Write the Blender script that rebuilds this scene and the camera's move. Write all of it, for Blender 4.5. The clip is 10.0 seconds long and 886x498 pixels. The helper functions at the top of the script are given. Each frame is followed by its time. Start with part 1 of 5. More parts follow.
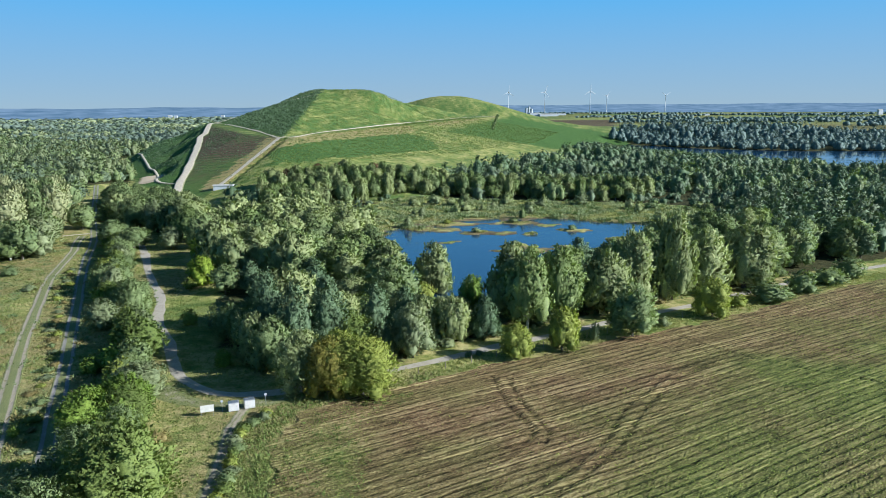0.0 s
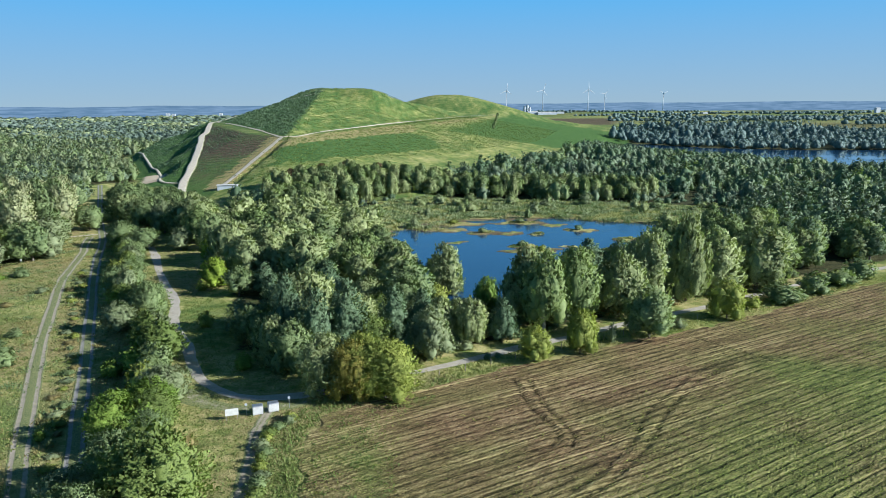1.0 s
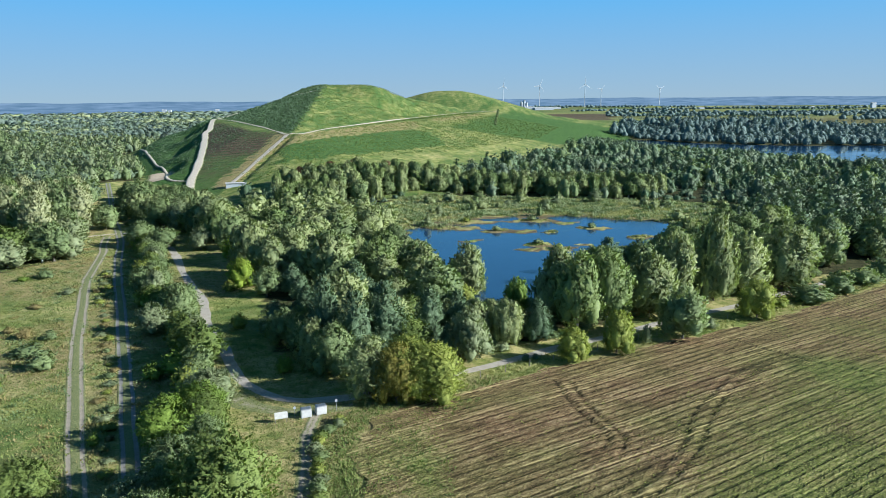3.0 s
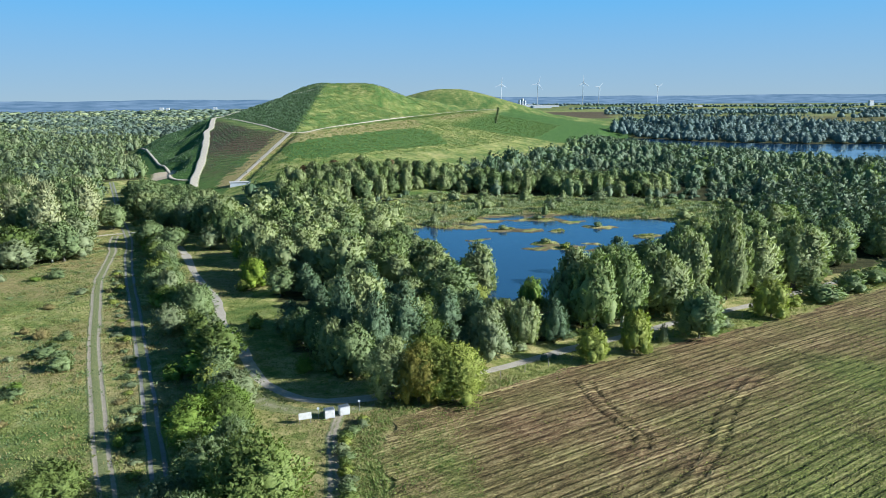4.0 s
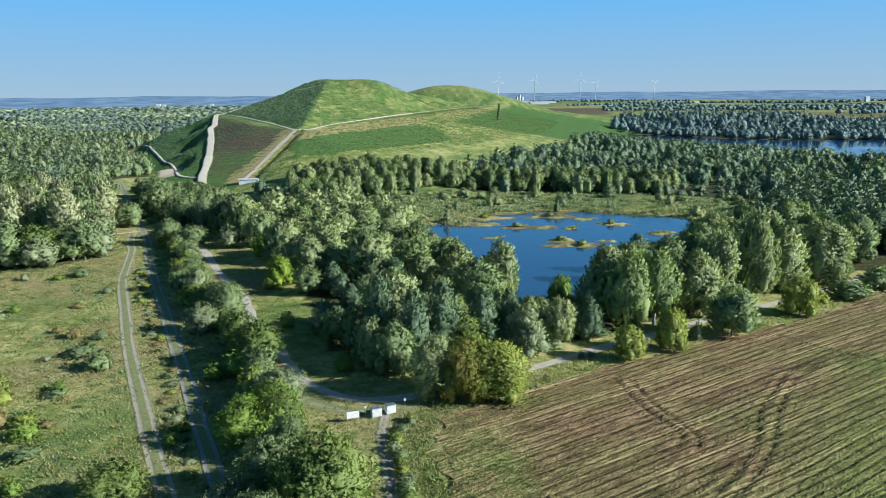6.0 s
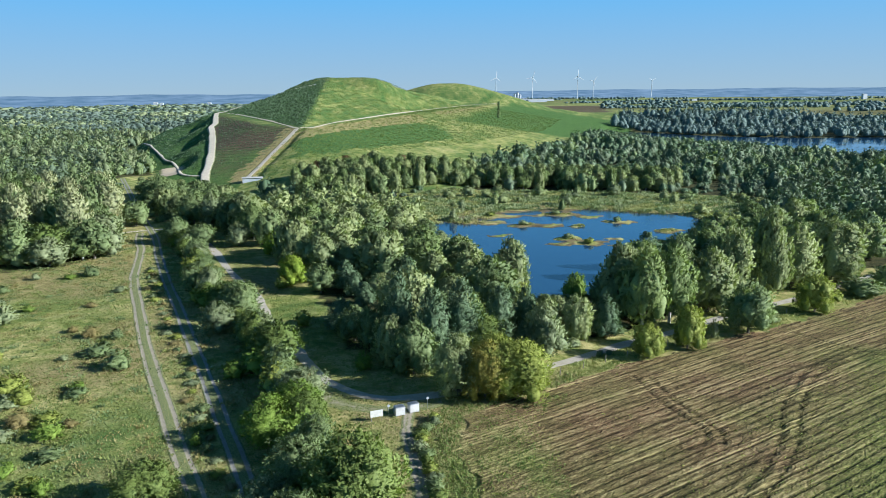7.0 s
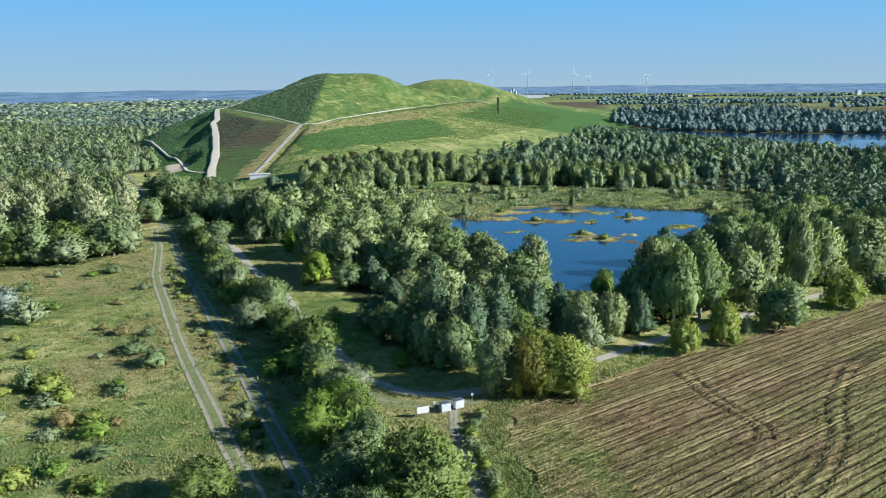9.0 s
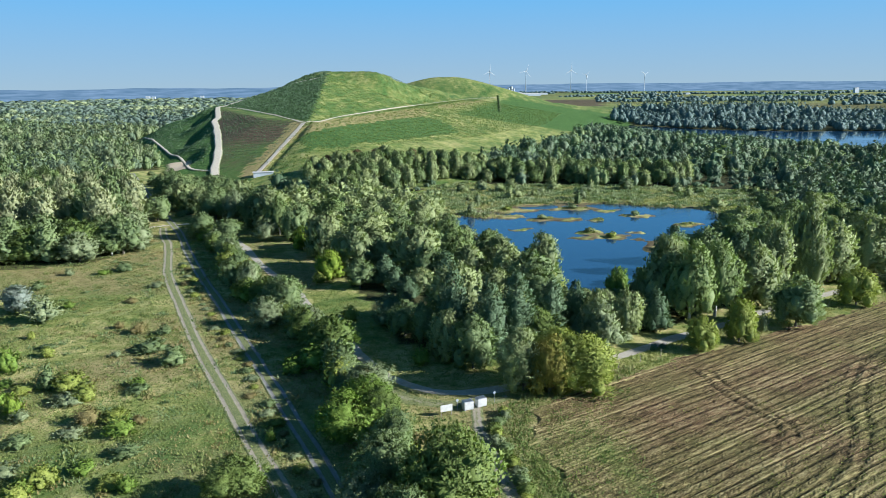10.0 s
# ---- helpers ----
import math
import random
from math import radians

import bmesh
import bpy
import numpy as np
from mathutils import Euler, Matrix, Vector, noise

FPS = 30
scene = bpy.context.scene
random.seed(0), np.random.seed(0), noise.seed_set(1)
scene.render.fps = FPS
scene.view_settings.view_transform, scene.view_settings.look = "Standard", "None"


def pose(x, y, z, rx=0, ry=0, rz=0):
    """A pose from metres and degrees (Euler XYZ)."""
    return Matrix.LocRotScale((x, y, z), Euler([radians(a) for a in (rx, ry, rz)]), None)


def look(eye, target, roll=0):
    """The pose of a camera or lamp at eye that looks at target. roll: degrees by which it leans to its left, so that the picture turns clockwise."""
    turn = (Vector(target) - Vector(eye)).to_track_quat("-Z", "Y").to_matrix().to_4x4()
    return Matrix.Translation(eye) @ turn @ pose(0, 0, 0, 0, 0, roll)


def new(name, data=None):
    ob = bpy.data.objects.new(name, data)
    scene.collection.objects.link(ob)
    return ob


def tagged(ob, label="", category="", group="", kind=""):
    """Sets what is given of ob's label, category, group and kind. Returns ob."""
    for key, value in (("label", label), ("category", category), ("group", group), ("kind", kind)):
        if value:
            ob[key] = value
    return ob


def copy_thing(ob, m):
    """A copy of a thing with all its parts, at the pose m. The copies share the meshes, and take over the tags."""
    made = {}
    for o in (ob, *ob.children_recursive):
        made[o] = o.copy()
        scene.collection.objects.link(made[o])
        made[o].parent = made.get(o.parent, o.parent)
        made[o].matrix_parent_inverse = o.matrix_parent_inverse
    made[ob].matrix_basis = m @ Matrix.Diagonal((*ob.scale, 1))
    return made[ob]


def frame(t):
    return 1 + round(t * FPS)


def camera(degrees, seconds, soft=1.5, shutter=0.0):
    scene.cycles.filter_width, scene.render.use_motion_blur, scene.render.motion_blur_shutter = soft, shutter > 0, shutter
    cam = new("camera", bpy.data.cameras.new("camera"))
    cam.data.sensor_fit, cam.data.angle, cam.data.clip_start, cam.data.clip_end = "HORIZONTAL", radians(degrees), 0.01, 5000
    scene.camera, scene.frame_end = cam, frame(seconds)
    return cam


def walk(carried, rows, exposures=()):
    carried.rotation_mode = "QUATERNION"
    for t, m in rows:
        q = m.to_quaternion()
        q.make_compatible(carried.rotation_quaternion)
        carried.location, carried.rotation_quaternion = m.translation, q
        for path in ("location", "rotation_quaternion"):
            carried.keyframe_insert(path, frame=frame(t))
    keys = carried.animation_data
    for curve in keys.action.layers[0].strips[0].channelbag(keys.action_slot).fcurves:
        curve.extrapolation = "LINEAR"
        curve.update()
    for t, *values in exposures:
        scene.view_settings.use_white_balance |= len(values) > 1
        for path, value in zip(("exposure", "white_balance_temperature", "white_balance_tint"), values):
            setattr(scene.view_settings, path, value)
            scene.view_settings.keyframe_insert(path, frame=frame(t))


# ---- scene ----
cam = camera(64.4, 10.0, soft=0.2)
PATH = [
    (0, (-0.735, 0.513, 44.493), (-0.724, 2.473, 44.094), -0.4),
    (0.5, (-2.673, 0.501, 44.937), (-2.658, 2.46, 44.536), -0.4),
    (1, (-4.603, 0.416, 45.379), (-4.585, 2.375, 44.975), -0.4),
    (1.5, (-6.518, 0.329, 45.755), (-6.497, 2.287, 45.347), -0.4),
    (2, (-8.418, 0.277, 46.106), (-8.394, 2.234, 45.695), -0.5),
    (2.5, (-10.382, 0.263, 46.407), (-10.355, 2.22, 45.993), -0.5),
    (4, (-16.12, 0.178, 47.197), (-16.083, 2.132, 46.775), -0.5),
    (4.5, (-18.136, 0.195, 47.322), (-18.095, 2.149, 46.897), -0.5),
    (5, (-19.965, 0.086, 47.516), (-19.922, 2.04, 47.088), -0.5),
    (5.5, (-21.802, 0.104, 47.661), (-21.757, 2.056, 47.231), -0.5),
    (7, (-27.576, 0.28, 47.859), (-27.52, 2.23, 47.421), -0.6),
    (7.5, (-29.485, 0.348, 47.933), (-29.426, 2.298, 47.492), -0.6),
    (8, (-31.445, 0.462, 47.916), (-31.382, 2.412, 47.473), -0.6),
    (8.5, (-33.377, 0.559, 47.891), (-33.309, 2.508, 47.445), -0.6),
    (9, (-35.266, 0.548, 47.975), (-35.194, 2.496, 47.526), -0.6),
    (9.5, (-37.184, 0.635, 48.021), (-37.108, 2.581, 47.569), -0.6),
    (10, (-39.076, 0.721, 48.084), (-38.997, 2.667, 47.629), -0.6),
]
walk(cam, [(t, look(eye, target, roll)) for t, eye, target, roll in PATH], exposures=[(0, 0.93, 5600, 10), (5, 1.01, 5600, 10), (10, 1.02, 5600, 10)])

# ---- light: low morning sun from the right, clear sky ----
SUN_ELEV, SUN_AZ = 24.5, (1.0, -0.25)
world = bpy.data.worlds.new("world")
scene.world = world
world.use_nodes = True
wn = world.node_tree.nodes
sky = wn.new("ShaderNodeTexSky")
sky.sky_type, sky.sun_disc = "NISHITA", False
sky.sun_elevation = radians(SUN_ELEV)
sky.sun_rotation = math.atan2(SUN_AZ[0], SUN_AZ[1])
sky.altitude, sky.air_density, sky.dust_density, sky.ozone_density = 2500, 1.0, 0.0, 3.0
wn["Background"].inputs["Strength"].default_value = 0.047
wl = world.node_tree.links
clear = wn.new("ShaderNodeMix")
clear.data_type, clear.blend_type = "RGBA", "MULTIPLY"
clear.inputs[0].default_value, clear.inputs[7].default_value = 1.0, (0.755, 0.95, 1.11, 1)
wl.new(sky.outputs[0], clear.inputs[6])
# a thin layer of morning haze: greyer and duller at the horizon, clear above
up, height, haze, veil = wn.new("ShaderNodeTexCoord"), wn.new("ShaderNodeSeparateXYZ"), wn.new("ShaderNodeValToRGB"), wn.new("ShaderNodeMix")
wl.new(up.outputs["Generated"], height.inputs[0])
wl.new(height.outputs["Z"], haze.inputs[0])
haze.color_ramp.elements.new(0.6)
for e, (p, c) in zip(haze.color_ramp.elements, ((0.0, (4.2, 5.5, 6.1)), (0.14, (1.7, 5.2, 8.5)), (0.6, (0.36, 1.1, 2.2)))):
    e.position, e.color = p, (*c, 1)
veil.data_type, veil.inputs[0].default_value = "RGBA", 0.95
wl.new(clear.outputs[2], veil.inputs[6])
wl.new(haze.outputs[0], veil.inputs[7])
wl.new(veil.outputs[2], wn["Background"].inputs["Color"])
sun = new("sun", bpy.data.lights.new("sun", "SUN"))
sun.data.energy, sun.data.angle, sun.data.color = 5.0, radians(0.55), (1.0, 0.95, 0.85)
h = math.hypot(*SUN_AZ)
sun.matrix_world = look((0, 0, 300), (-SUN_AZ[0] / h * 100, -SUN_AZ[1] / h * 100, 300 - 100 * math.tan(radians(SUN_ELEV))))


# ---- materials ----
def material(name):
    m = bpy.data.materials.new(name)
    m.use_nodes = True
    return m, m.node_tree.nodes, m.node_tree.links, m.node_tree.nodes["Principled BSDF"]


def ramp(n, stops):
    r = n.new("ShaderNodeValToRGB")
    while len(r.color_ramp.elements) < len(stops):
        r.color_ramp.elements.new(0.5)
    for e, (p, c) in zip(r.color_ramp.elements, stops):
        e.position, e.color = p, (*c, 1)
    return r


def noise_node(n, l, scale, detail=4, rough=0.6, coords=None):
    t = n.new("ShaderNodeTexNoise")
    t.inputs["Scale"].default_value, t.inputs["Detail"].default_value, t.inputs["Roughness"].default_value = scale, detail, rough
    if coords is not None:
        l.new(coords, t.inputs["Vector"])
    return t


def mix(n, l, kind, fac, a, b):
    m = n.new("ShaderNodeMix")
    m.data_type, m.blend_type = "RGBA", kind
    for socket, v in ((0, fac), (6, a), (7, b)):
        if isinstance(v, (int, float)):
            m.inputs[socket].default_value = v
        elif isinstance(v, tuple):
            m.inputs[socket].default_value = (*v, 1)
        else:
            l.new(v, m.inputs[socket])
    return m.outputs[2]


def math_node(n, l, op, a, b=0.5, c=0.0):
    m = n.new("ShaderNodeMath")
    m.operation = op
    for i, v in enumerate((a, b, c)):
        if isinstance(v, (int, float)):
            m.inputs[i].default_value = v
        else:
            l.new(v, m.inputs[i])
    return m.outputs[0]


def leaf_material(name, dark, light, patch=0.5, through_light=0.2, vary=0.22):
    """Foliage: leaf by leaf, crown by crown and in patches of a few metres the colour goes from dark to light."""
    m, n, l, p = material(name)
    geo, info = n.new("ShaderNodeNewGeometry"), n.new("ShaderNodeObjectInfo")
    big = noise_node(n, l, 0.16, 3, 0.6, geo.outputs["Position"])
    small = noise_node(n, l, patch, 2, 0.5, geo.outputs["Position"])
    f = math_node(n, l, "MULTIPLY", geo.outputs["Random Per Island"], vary)
    f = math_node(n, l, "MULTIPLY_ADD", info.outputs["Random"], 0.35, f)
    f = math_node(n, l, "MULTIPLY_ADD", big.outputs["Fac"], 0.7, f)
    f = math_node(n, l, "MULTIPLY_ADD", small.outputs["Fac"], 0.22, f)
    f = math_node(n, l, "SUBTRACT", f, 0.13 + vary / 2)
    r = ramp(n, [(0.0, dark), (1.0, light)])
    l.new(f, r.inputs[0])
    sprig = noise_node(n, l, 10 * patch, 2, 0.7, geo.outputs["Position"])
    tone = ramp(n, [(0.34, (0.74, 0.76, 0.74)), (0.66, (1.24, 1.22, 1.2))])
    l.new(sprig.outputs["Fac"], tone.inputs[0])
    col = mix(n, l, "MULTIPLY", 1.0, r.outputs[0], tone.outputs[0])
    l.new(col, p.inputs["Base Color"])
    bp = n.new("ShaderNodeBump")
    bp.inputs["Strength"].default_value, bp.inputs["Distance"].default_value = 0.25, 0.6 / (10 * patch)
    l.new(sprig.outputs["Fac"], bp.inputs["Height"])
    l.new(bp.outputs[0], p.inputs["Normal"])
    p.inputs["Roughness"].default_value = 0.62
    p.inputs["Specular IOR Level"].default_value = 0.18
    tr = n.new("ShaderNodeBsdfTranslucent")
    l.new(mix(n, l, "MULTIPLY", 1.0, col, (1.35, 1.6, 0.75)), tr.inputs["Color"])
    ms = n.new("ShaderNodeMixShader")
    ms.inputs[0].default_value = through_light
    l.new(p.outputs[0], ms.inputs[1])
    l.new(tr.outputs[0], ms.inputs[2])
    l.new(ms.outputs[0], n["Material Output"].inputs["Surface"])
    return m


def plain(name, a, b, scale=3.0, rough=0.8, bump=0.2, metal=0.0):
    """A surface of two tones in noise at two scales, with fine relief."""
    m, n, l, p = material(name)
    geo = n.new("ShaderNodeNewGeometry")
    t1, t2 = noise_node(n, l, scale, 5, 0.65, geo.outputs["Position"]), noise_node(n, l, scale * 9, 3, 0.6, geo.outputs["Position"])
    f = math_node(n, l, "MULTIPLY_ADD", t2.outputs["Fac"], 0.5, t1.outputs["Fac"])
    r = ramp(n, [(0.5, a), (1.0, b)])
    l.new(f, r.inputs[0])
    l.new(r.outputs[0], p.inputs["Base Color"])
    p.inputs["Roughness"].default_value, p.inputs["Metallic"].default_value = rough, metal
    bp = n.new("ShaderNodeBump")
    bp.inputs["Strength"].default_value, bp.inputs["Distance"].default_value = bump, 0.05
    l.new(f, bp.inputs["Height"])
    l.new(bp.outputs[0], p.inputs["Normal"])
    return m


LEAF = {
    "broad": leaf_material("leaf_broad", (0.082, 0.124, 0.05), (0.275, 0.335, 0.145)),
    "willow": leaf_material("leaf_willow", (0.13, 0.168, 0.072), (0.37, 0.405, 0.185)),
    "poplar": leaf_material("leaf_poplar", (0.085, 0.13, 0.044), (0.275, 0.335, 0.125)),
    "pine": leaf_material("leaf_pine", (0.056, 0.1, 0.05), (0.168, 0.232, 0.125), through_light=0.12),
    "maple": leaf_material("leaf_maple", (0.13, 0.165, 0.03), (0.4, 0.43, 0.1)),
    "lime": leaf_material("leaf_lime", (0.085, 0.145, 0.022), (0.26, 0.35, 0.065)),
    "yellow": leaf_material("leaf_yellow", (0.12, 0.19, 0.02), (0.34, 0.41, 0.055)),
    "orange": leaf_material("leaf_orange", (0.15, 0.15, 0.03), (0.46, 0.38, 0.09)),
    "aspen": leaf_material("leaf_aspen", (0.18, 0.204, 0.095), (0.44, 0.447, 0.25)),
    "grey": leaf_material("leaf_grey", (0.125, 0.16, 0.08), (0.35, 0.385, 0.205)),
    "bright": leaf_material("leaf_bright", (0.072, 0.115, 0.026), (0.23, 0.28, 0.077)),
    "silver": leaf_material("leaf_silver", (0.15, 0.18, 0.14), (0.38, 0.42, 0.35)),
    "dry": leaf_material("leaf_dry", (0.15, 0.13, 0.05), (0.36, 0.29, 0.12)),
    "rust": leaf_material("leaf_rust", (0.1, 0.068, 0.035), (0.21, 0.135, 0.07)),
    "wood": leaf_material("leaf_wood", (0.062, 0.095, 0.056), (0.195, 0.245, 0.145), patch=0.3, vary=0.2, through_light=0.1),
    # far woods: the blue of haze is put into the leaf colour
    "distant": leaf_material("leaf_distant_wood_hazed", (0.07, 0.105, 0.085), (0.175, 0.22, 0.17), patch=0.12, vary=0.2, through_light=0.1),
    "far": leaf_material("leaf_far_wood_hazed", (0.078, 0.124, 0.115), (0.155, 0.212, 0.19), patch=0.1, vary=0.2, through_light=0.1),
}
BARK = plain("bark", (0.09, 0.075, 0.055), (0.2, 0.175, 0.14), 4, 0.9, 0.6)
BARK_PALE = plain("bark_pale", (0.25, 0.24, 0.2), (0.5, 0.48, 0.43), 3, 0.85, 0.4)
# white paint of turbines and far buildings; haze is put in as grey-blue
TURBINE_PAINT = plain("greyed_white_paint", (0.36, 0.4, 0.44), (0.48, 0.52, 0.56), 0.2, 0.6, 0.0)
GREY_METAL = plain("galvanised_steel", (0.3, 0.31, 0.32), (0.5, 0.51, 0.52), 6, 0.45, 0.05, 0.6)
POST_WOOD = plain("weathered_wood", (0.2, 0.17, 0.13), (0.36, 0.32, 0.26), 8, 0.9, 0.4)
CONCRETE = plain("concrete", (0.33, 0.32, 0.3), (0.55, 0.54, 0.51), 1.2, 0.9, 0.3)


def ground_material():
    """Meadow, dry grass, leaf litter, lush grass and bare earth, laid out by the cover map; tufts and stains in noise."""
    m, n, l, p = material("grass_ground")
    geo = n.new("ShaderNodeNewGeometry")
    pos = geo.outputs["Position"]
    at = n.new("ShaderNodeAttribute")
    at.attribute_name = "cover"
    sep = n.new("ShaderNodeSeparateColor")
    l.new(at.outputs["Color"], sep.inputs[0])
    n1, n2, n3 = noise_node(n, l, 0.06, 5, 0.65, pos), noise_node(n, l, 0.5, 5, 0.7, pos), noise_node(n, l, 3.0, 4, 0.7, pos)
    mid = noise_node(n, l, 0.2, 4, 0.6, pos)
    base = ramp(n, [(0.44, (0.055, 0.095, 0.02)), (0.52, (0.155, 0.205, 0.05)), (0.59, (0.28, 0.29, 0.09)), (0.67, (0.46, 0.41, 0.18))])
    f = math_node(n, l, "MULTIPLY_ADD", n2.outputs["Fac"], 0.42, math_node(n, l, "MULTIPLY", n1.outputs["Fac"], 0.35))
    l.new(math_node(n, l, "MULTIPLY_ADD", mid.outputs["Fac"], 0.4, f), base.inputs[0])
    dry = ramp(n, [(0.35, (0.19, 0.165, 0.065)), (0.7, (0.4, 0.33, 0.16))])
    l.new(n2.outputs["Fac"], dry.inputs[0])
    litter = ramp(n, [(0.35, (0.03, 0.035, 0.014)), (0.7, (0.09, 0.085, 0.035))])
    l.new(n2.outputs["Fac"], litter.inputs[0])
    lush = ramp(n, [(0.36, (0.036, 0.08, 0.02)), (0.64, (0.1, 0.18, 0.048))])
    l.new(n2.outputs["Fac"], lush.inputs[0])
    earth = ramp(n, [(0.35, (0.06, 0.045, 0.03)), (0.7, (0.16, 0.12, 0.075))])
    l.new(n2.outputs["Fac"], earth.inputs[0])
    wob = math_node(n, l, "MULTIPLY_ADD", n2.outputs["Fac"], 1.0, -0.5)
    col = base.outputs[0]
    for socket, c in ((sep.outputs[0], dry), (sep.outputs[1], litter), (sep.outputs[2], lush), (at.outputs["Alpha"], earth)):
        mr = n.new("ShaderNodeMapRange")
        mr.inputs[1].default_value, mr.inputs[2].default_value = 0.25, 0.75
        l.new(math_node(n, l, "ADD", socket, math_node(n, l, "MULTIPLY", wob, 0.8)), mr.inputs[0])
        col = mix(n, l, "MIX", mr.outputs[0], col, c.outputs[0])
    fine = ramp(n, [(0.3, (0.6, 0.62, 0.55)), (0.7, (1.25, 1.22, 1.2))])
    l.new(n3.outputs["Fac"], fine.inputs[0])
    col = mix(n, l, "MULTIPLY", 1.0, col, fine.outputs[0])
    l.new(col, p.inputs["Base Color"])
    p.inputs["Roughness"].default_value, p.inputs["Specular IOR Level"].default_value = 0.95, 0.1
    bp = n.new("ShaderNodeBump")
    bp.inputs["Strength"].default_value, bp.inputs["Distance"].default_value = 0.9, 0.5
    l.new(math_node(n, l, "MULTIPLY_ADD", n3.outputs["Fac"], 0.4, n2.outputs["Fac"]), bp.inputs["Height"])
    l.new(bp.outputs[0], p.inputs["Normal"])
    return m


def track_material(name, lo, hi, grass=True):
    """Gravel track; the attribute wear runs from 0 (overgrown) to 1 (bare wheel rut)."""
    m, n, l, p = material(name)
    pos = n.new("ShaderNodeNewGeometry").outputs["Position"]
    at = n.new("ShaderNodeAttribute")
    at.attribute_name = "wear"
    n1, n2 = noise_node(n, l, 0.7, 5, 0.7, pos), noise_node(n, l, 6.0, 4, 0.7, pos)
    gravel = ramp(n, [(0.3, lo), (0.75, hi)])
    l.new(math_node(n, l, "MULTIPLY_ADD", n2.outputs["Fac"], 0.5, math_node(n, l, "MULTIPLY", n1.outputs["Fac"], 0.5)), gravel.inputs[0])
    weeds = ramp(n, [(0.4, (0.07, 0.1, 0.025)), (0.62, (0.25, 0.25, 0.09))])
    l.new(n2.outputs["Fac"], weeds.inputs[0])
    mr = n.new("ShaderNodeMapRange")
    mr.inputs[1].default_value, mr.inputs[2].default_value = 0.3, 0.6
    l.new(math_node(n, l, "ADD", at.outputs["Fac"], math_node(n, l, "MULTIPLY_ADD", n1.outputs["Fac"], 0.8, -0.4)), mr.inputs[0])
    l.new(mix(n, l, "MIX", mr.outputs[0], weeds.outputs[0], gravel.outputs[0]), p.inputs["Base Color"])
    p.inputs["Roughness"].default_value = 0.95
    bp = n.new("ShaderNodeBump")
    bp.inputs["Strength"].default_value, bp.inputs["Distance"].default_value = 0.6, 0.1
    l.new(n2.outputs["Fac"], bp.inputs["Height"])
    l.new(bp.outputs[0], p.inputs["Normal"])
    return m


def field_material():
    """Harvested field: brown earth and straw along the rows, regrowth of green in patches; furrow shade painted dark.
    """
    m, n, l, p = material("stubble_field")
    pos = n.new("ShaderNodeNewGeometry").outputs["Position"]
    along = n.new("ShaderNodeAttribute")
    along.attribute_name = "along"
    streak = noise_node(n, l, 1.3, 4, 0.6, along.outputs["Vector"])
    clod = noise_node(n, l, 6.0, 4, 0.75, pos)
    big = noise_node(n, l, 0.045, 4, 0.6, pos)
    at = n.new("ShaderNodeAttribute")
    at.attribute_name = "wear"
    row = n.new("ShaderNodeAttribute")
    row.attribute_name = "row"
    straw = noise_node(n, l, 5.0, 4, 0.7, along.outputs["Vector"])
    f = math_node(n, l, "MULTIPLY_ADD", streak.outputs["Fac"], 0.3, math_node(n, l, "MULTIPLY", clod.outputs["Fac"], 0.4))
    f = math_node(n, l, "MULTIPLY_ADD", straw.outputs["Fac"], 0.35, f)
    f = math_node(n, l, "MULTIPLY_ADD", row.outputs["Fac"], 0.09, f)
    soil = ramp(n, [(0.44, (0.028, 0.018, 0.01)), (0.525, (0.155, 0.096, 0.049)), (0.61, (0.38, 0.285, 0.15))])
    l.new(f, soil.inputs[0])
    green = ramp(n, [(0.43, (0.024, 0.036, 0.01)), (0.525, (0.108, 0.128, 0.032)), (0.62, (0.3, 0.295, 0.1))])
    l.new(f, green.inputs[0])
    g = math_node(n, l, "MULTIPLY_ADD", big.outputs["Fac"], 1.3, at.outputs["Fac"])
    g = math_node(n, l, "MULTIPLY_ADD", clod.outputs["Fac"], 0.9, g)
    mr = n.new("ShaderNodeMapRange")
    mr.inputs[1].default_value, mr.inputs[2].default_value = 0.85, 1.47
    l.new(g, mr.inputs[0])
    l.new(mix(n, l, "MIX", mr.outputs[0], soil.outputs[0], green.outputs[0]), p.inputs["Base Color"])
    p.inputs["Roughness"].default_value, p.inputs["Specular IOR Level"].default_value = 0.95, 0.1
    bp = n.new("ShaderNodeBump")
    bp.inputs["Strength"].default_value, bp.inputs["Distance"].default_value = 1.0, 0.25
    l.new(f, bp.inputs["Height"])
    l.new(bp.outputs[0], p.inputs["Normal"])
    return m


def water_material():
    m, n, l, p = material("pond_water")
    pos = n.new("ShaderNodeNewGeometry").outputs["Position"]
    p.inputs["Base Color"].default_value = (0.014, 0.045, 0.1, 1)
    p.inputs["Roughness"].default_value, p.inputs["IOR"].default_value = 0.04, 1.33
    bp = n.new("ShaderNodeBump")
    bp.inputs["Strength"].default_value, bp.inputs["Distance"].default_value = 0.12, 0.05
    l.new(noise_node(n, l, 1.2, 3, 0.6, pos).outputs["Fac"], bp.inputs["Height"])
    wind = ramp(n, [(0.42, (0.03, 0.03, 0.03)), (0.6, (0.95, 0.95, 0.95))])
    mp = n.new("ShaderNodeMapping")
    mp.inputs["Scale"].default_value = (0.5, 1.4, 1)
    l.new(pos, mp.inputs["Vector"])
    l.new(noise_node(n, l, 0.05, 4, 0.6, mp.outputs[0]).outputs["Fac"], wind.inputs[0])
    l.new(wind.outputs[0], bp.inputs["Strength"])
    l.new(bp.outputs[0], p.inputs["Normal"])
    return m


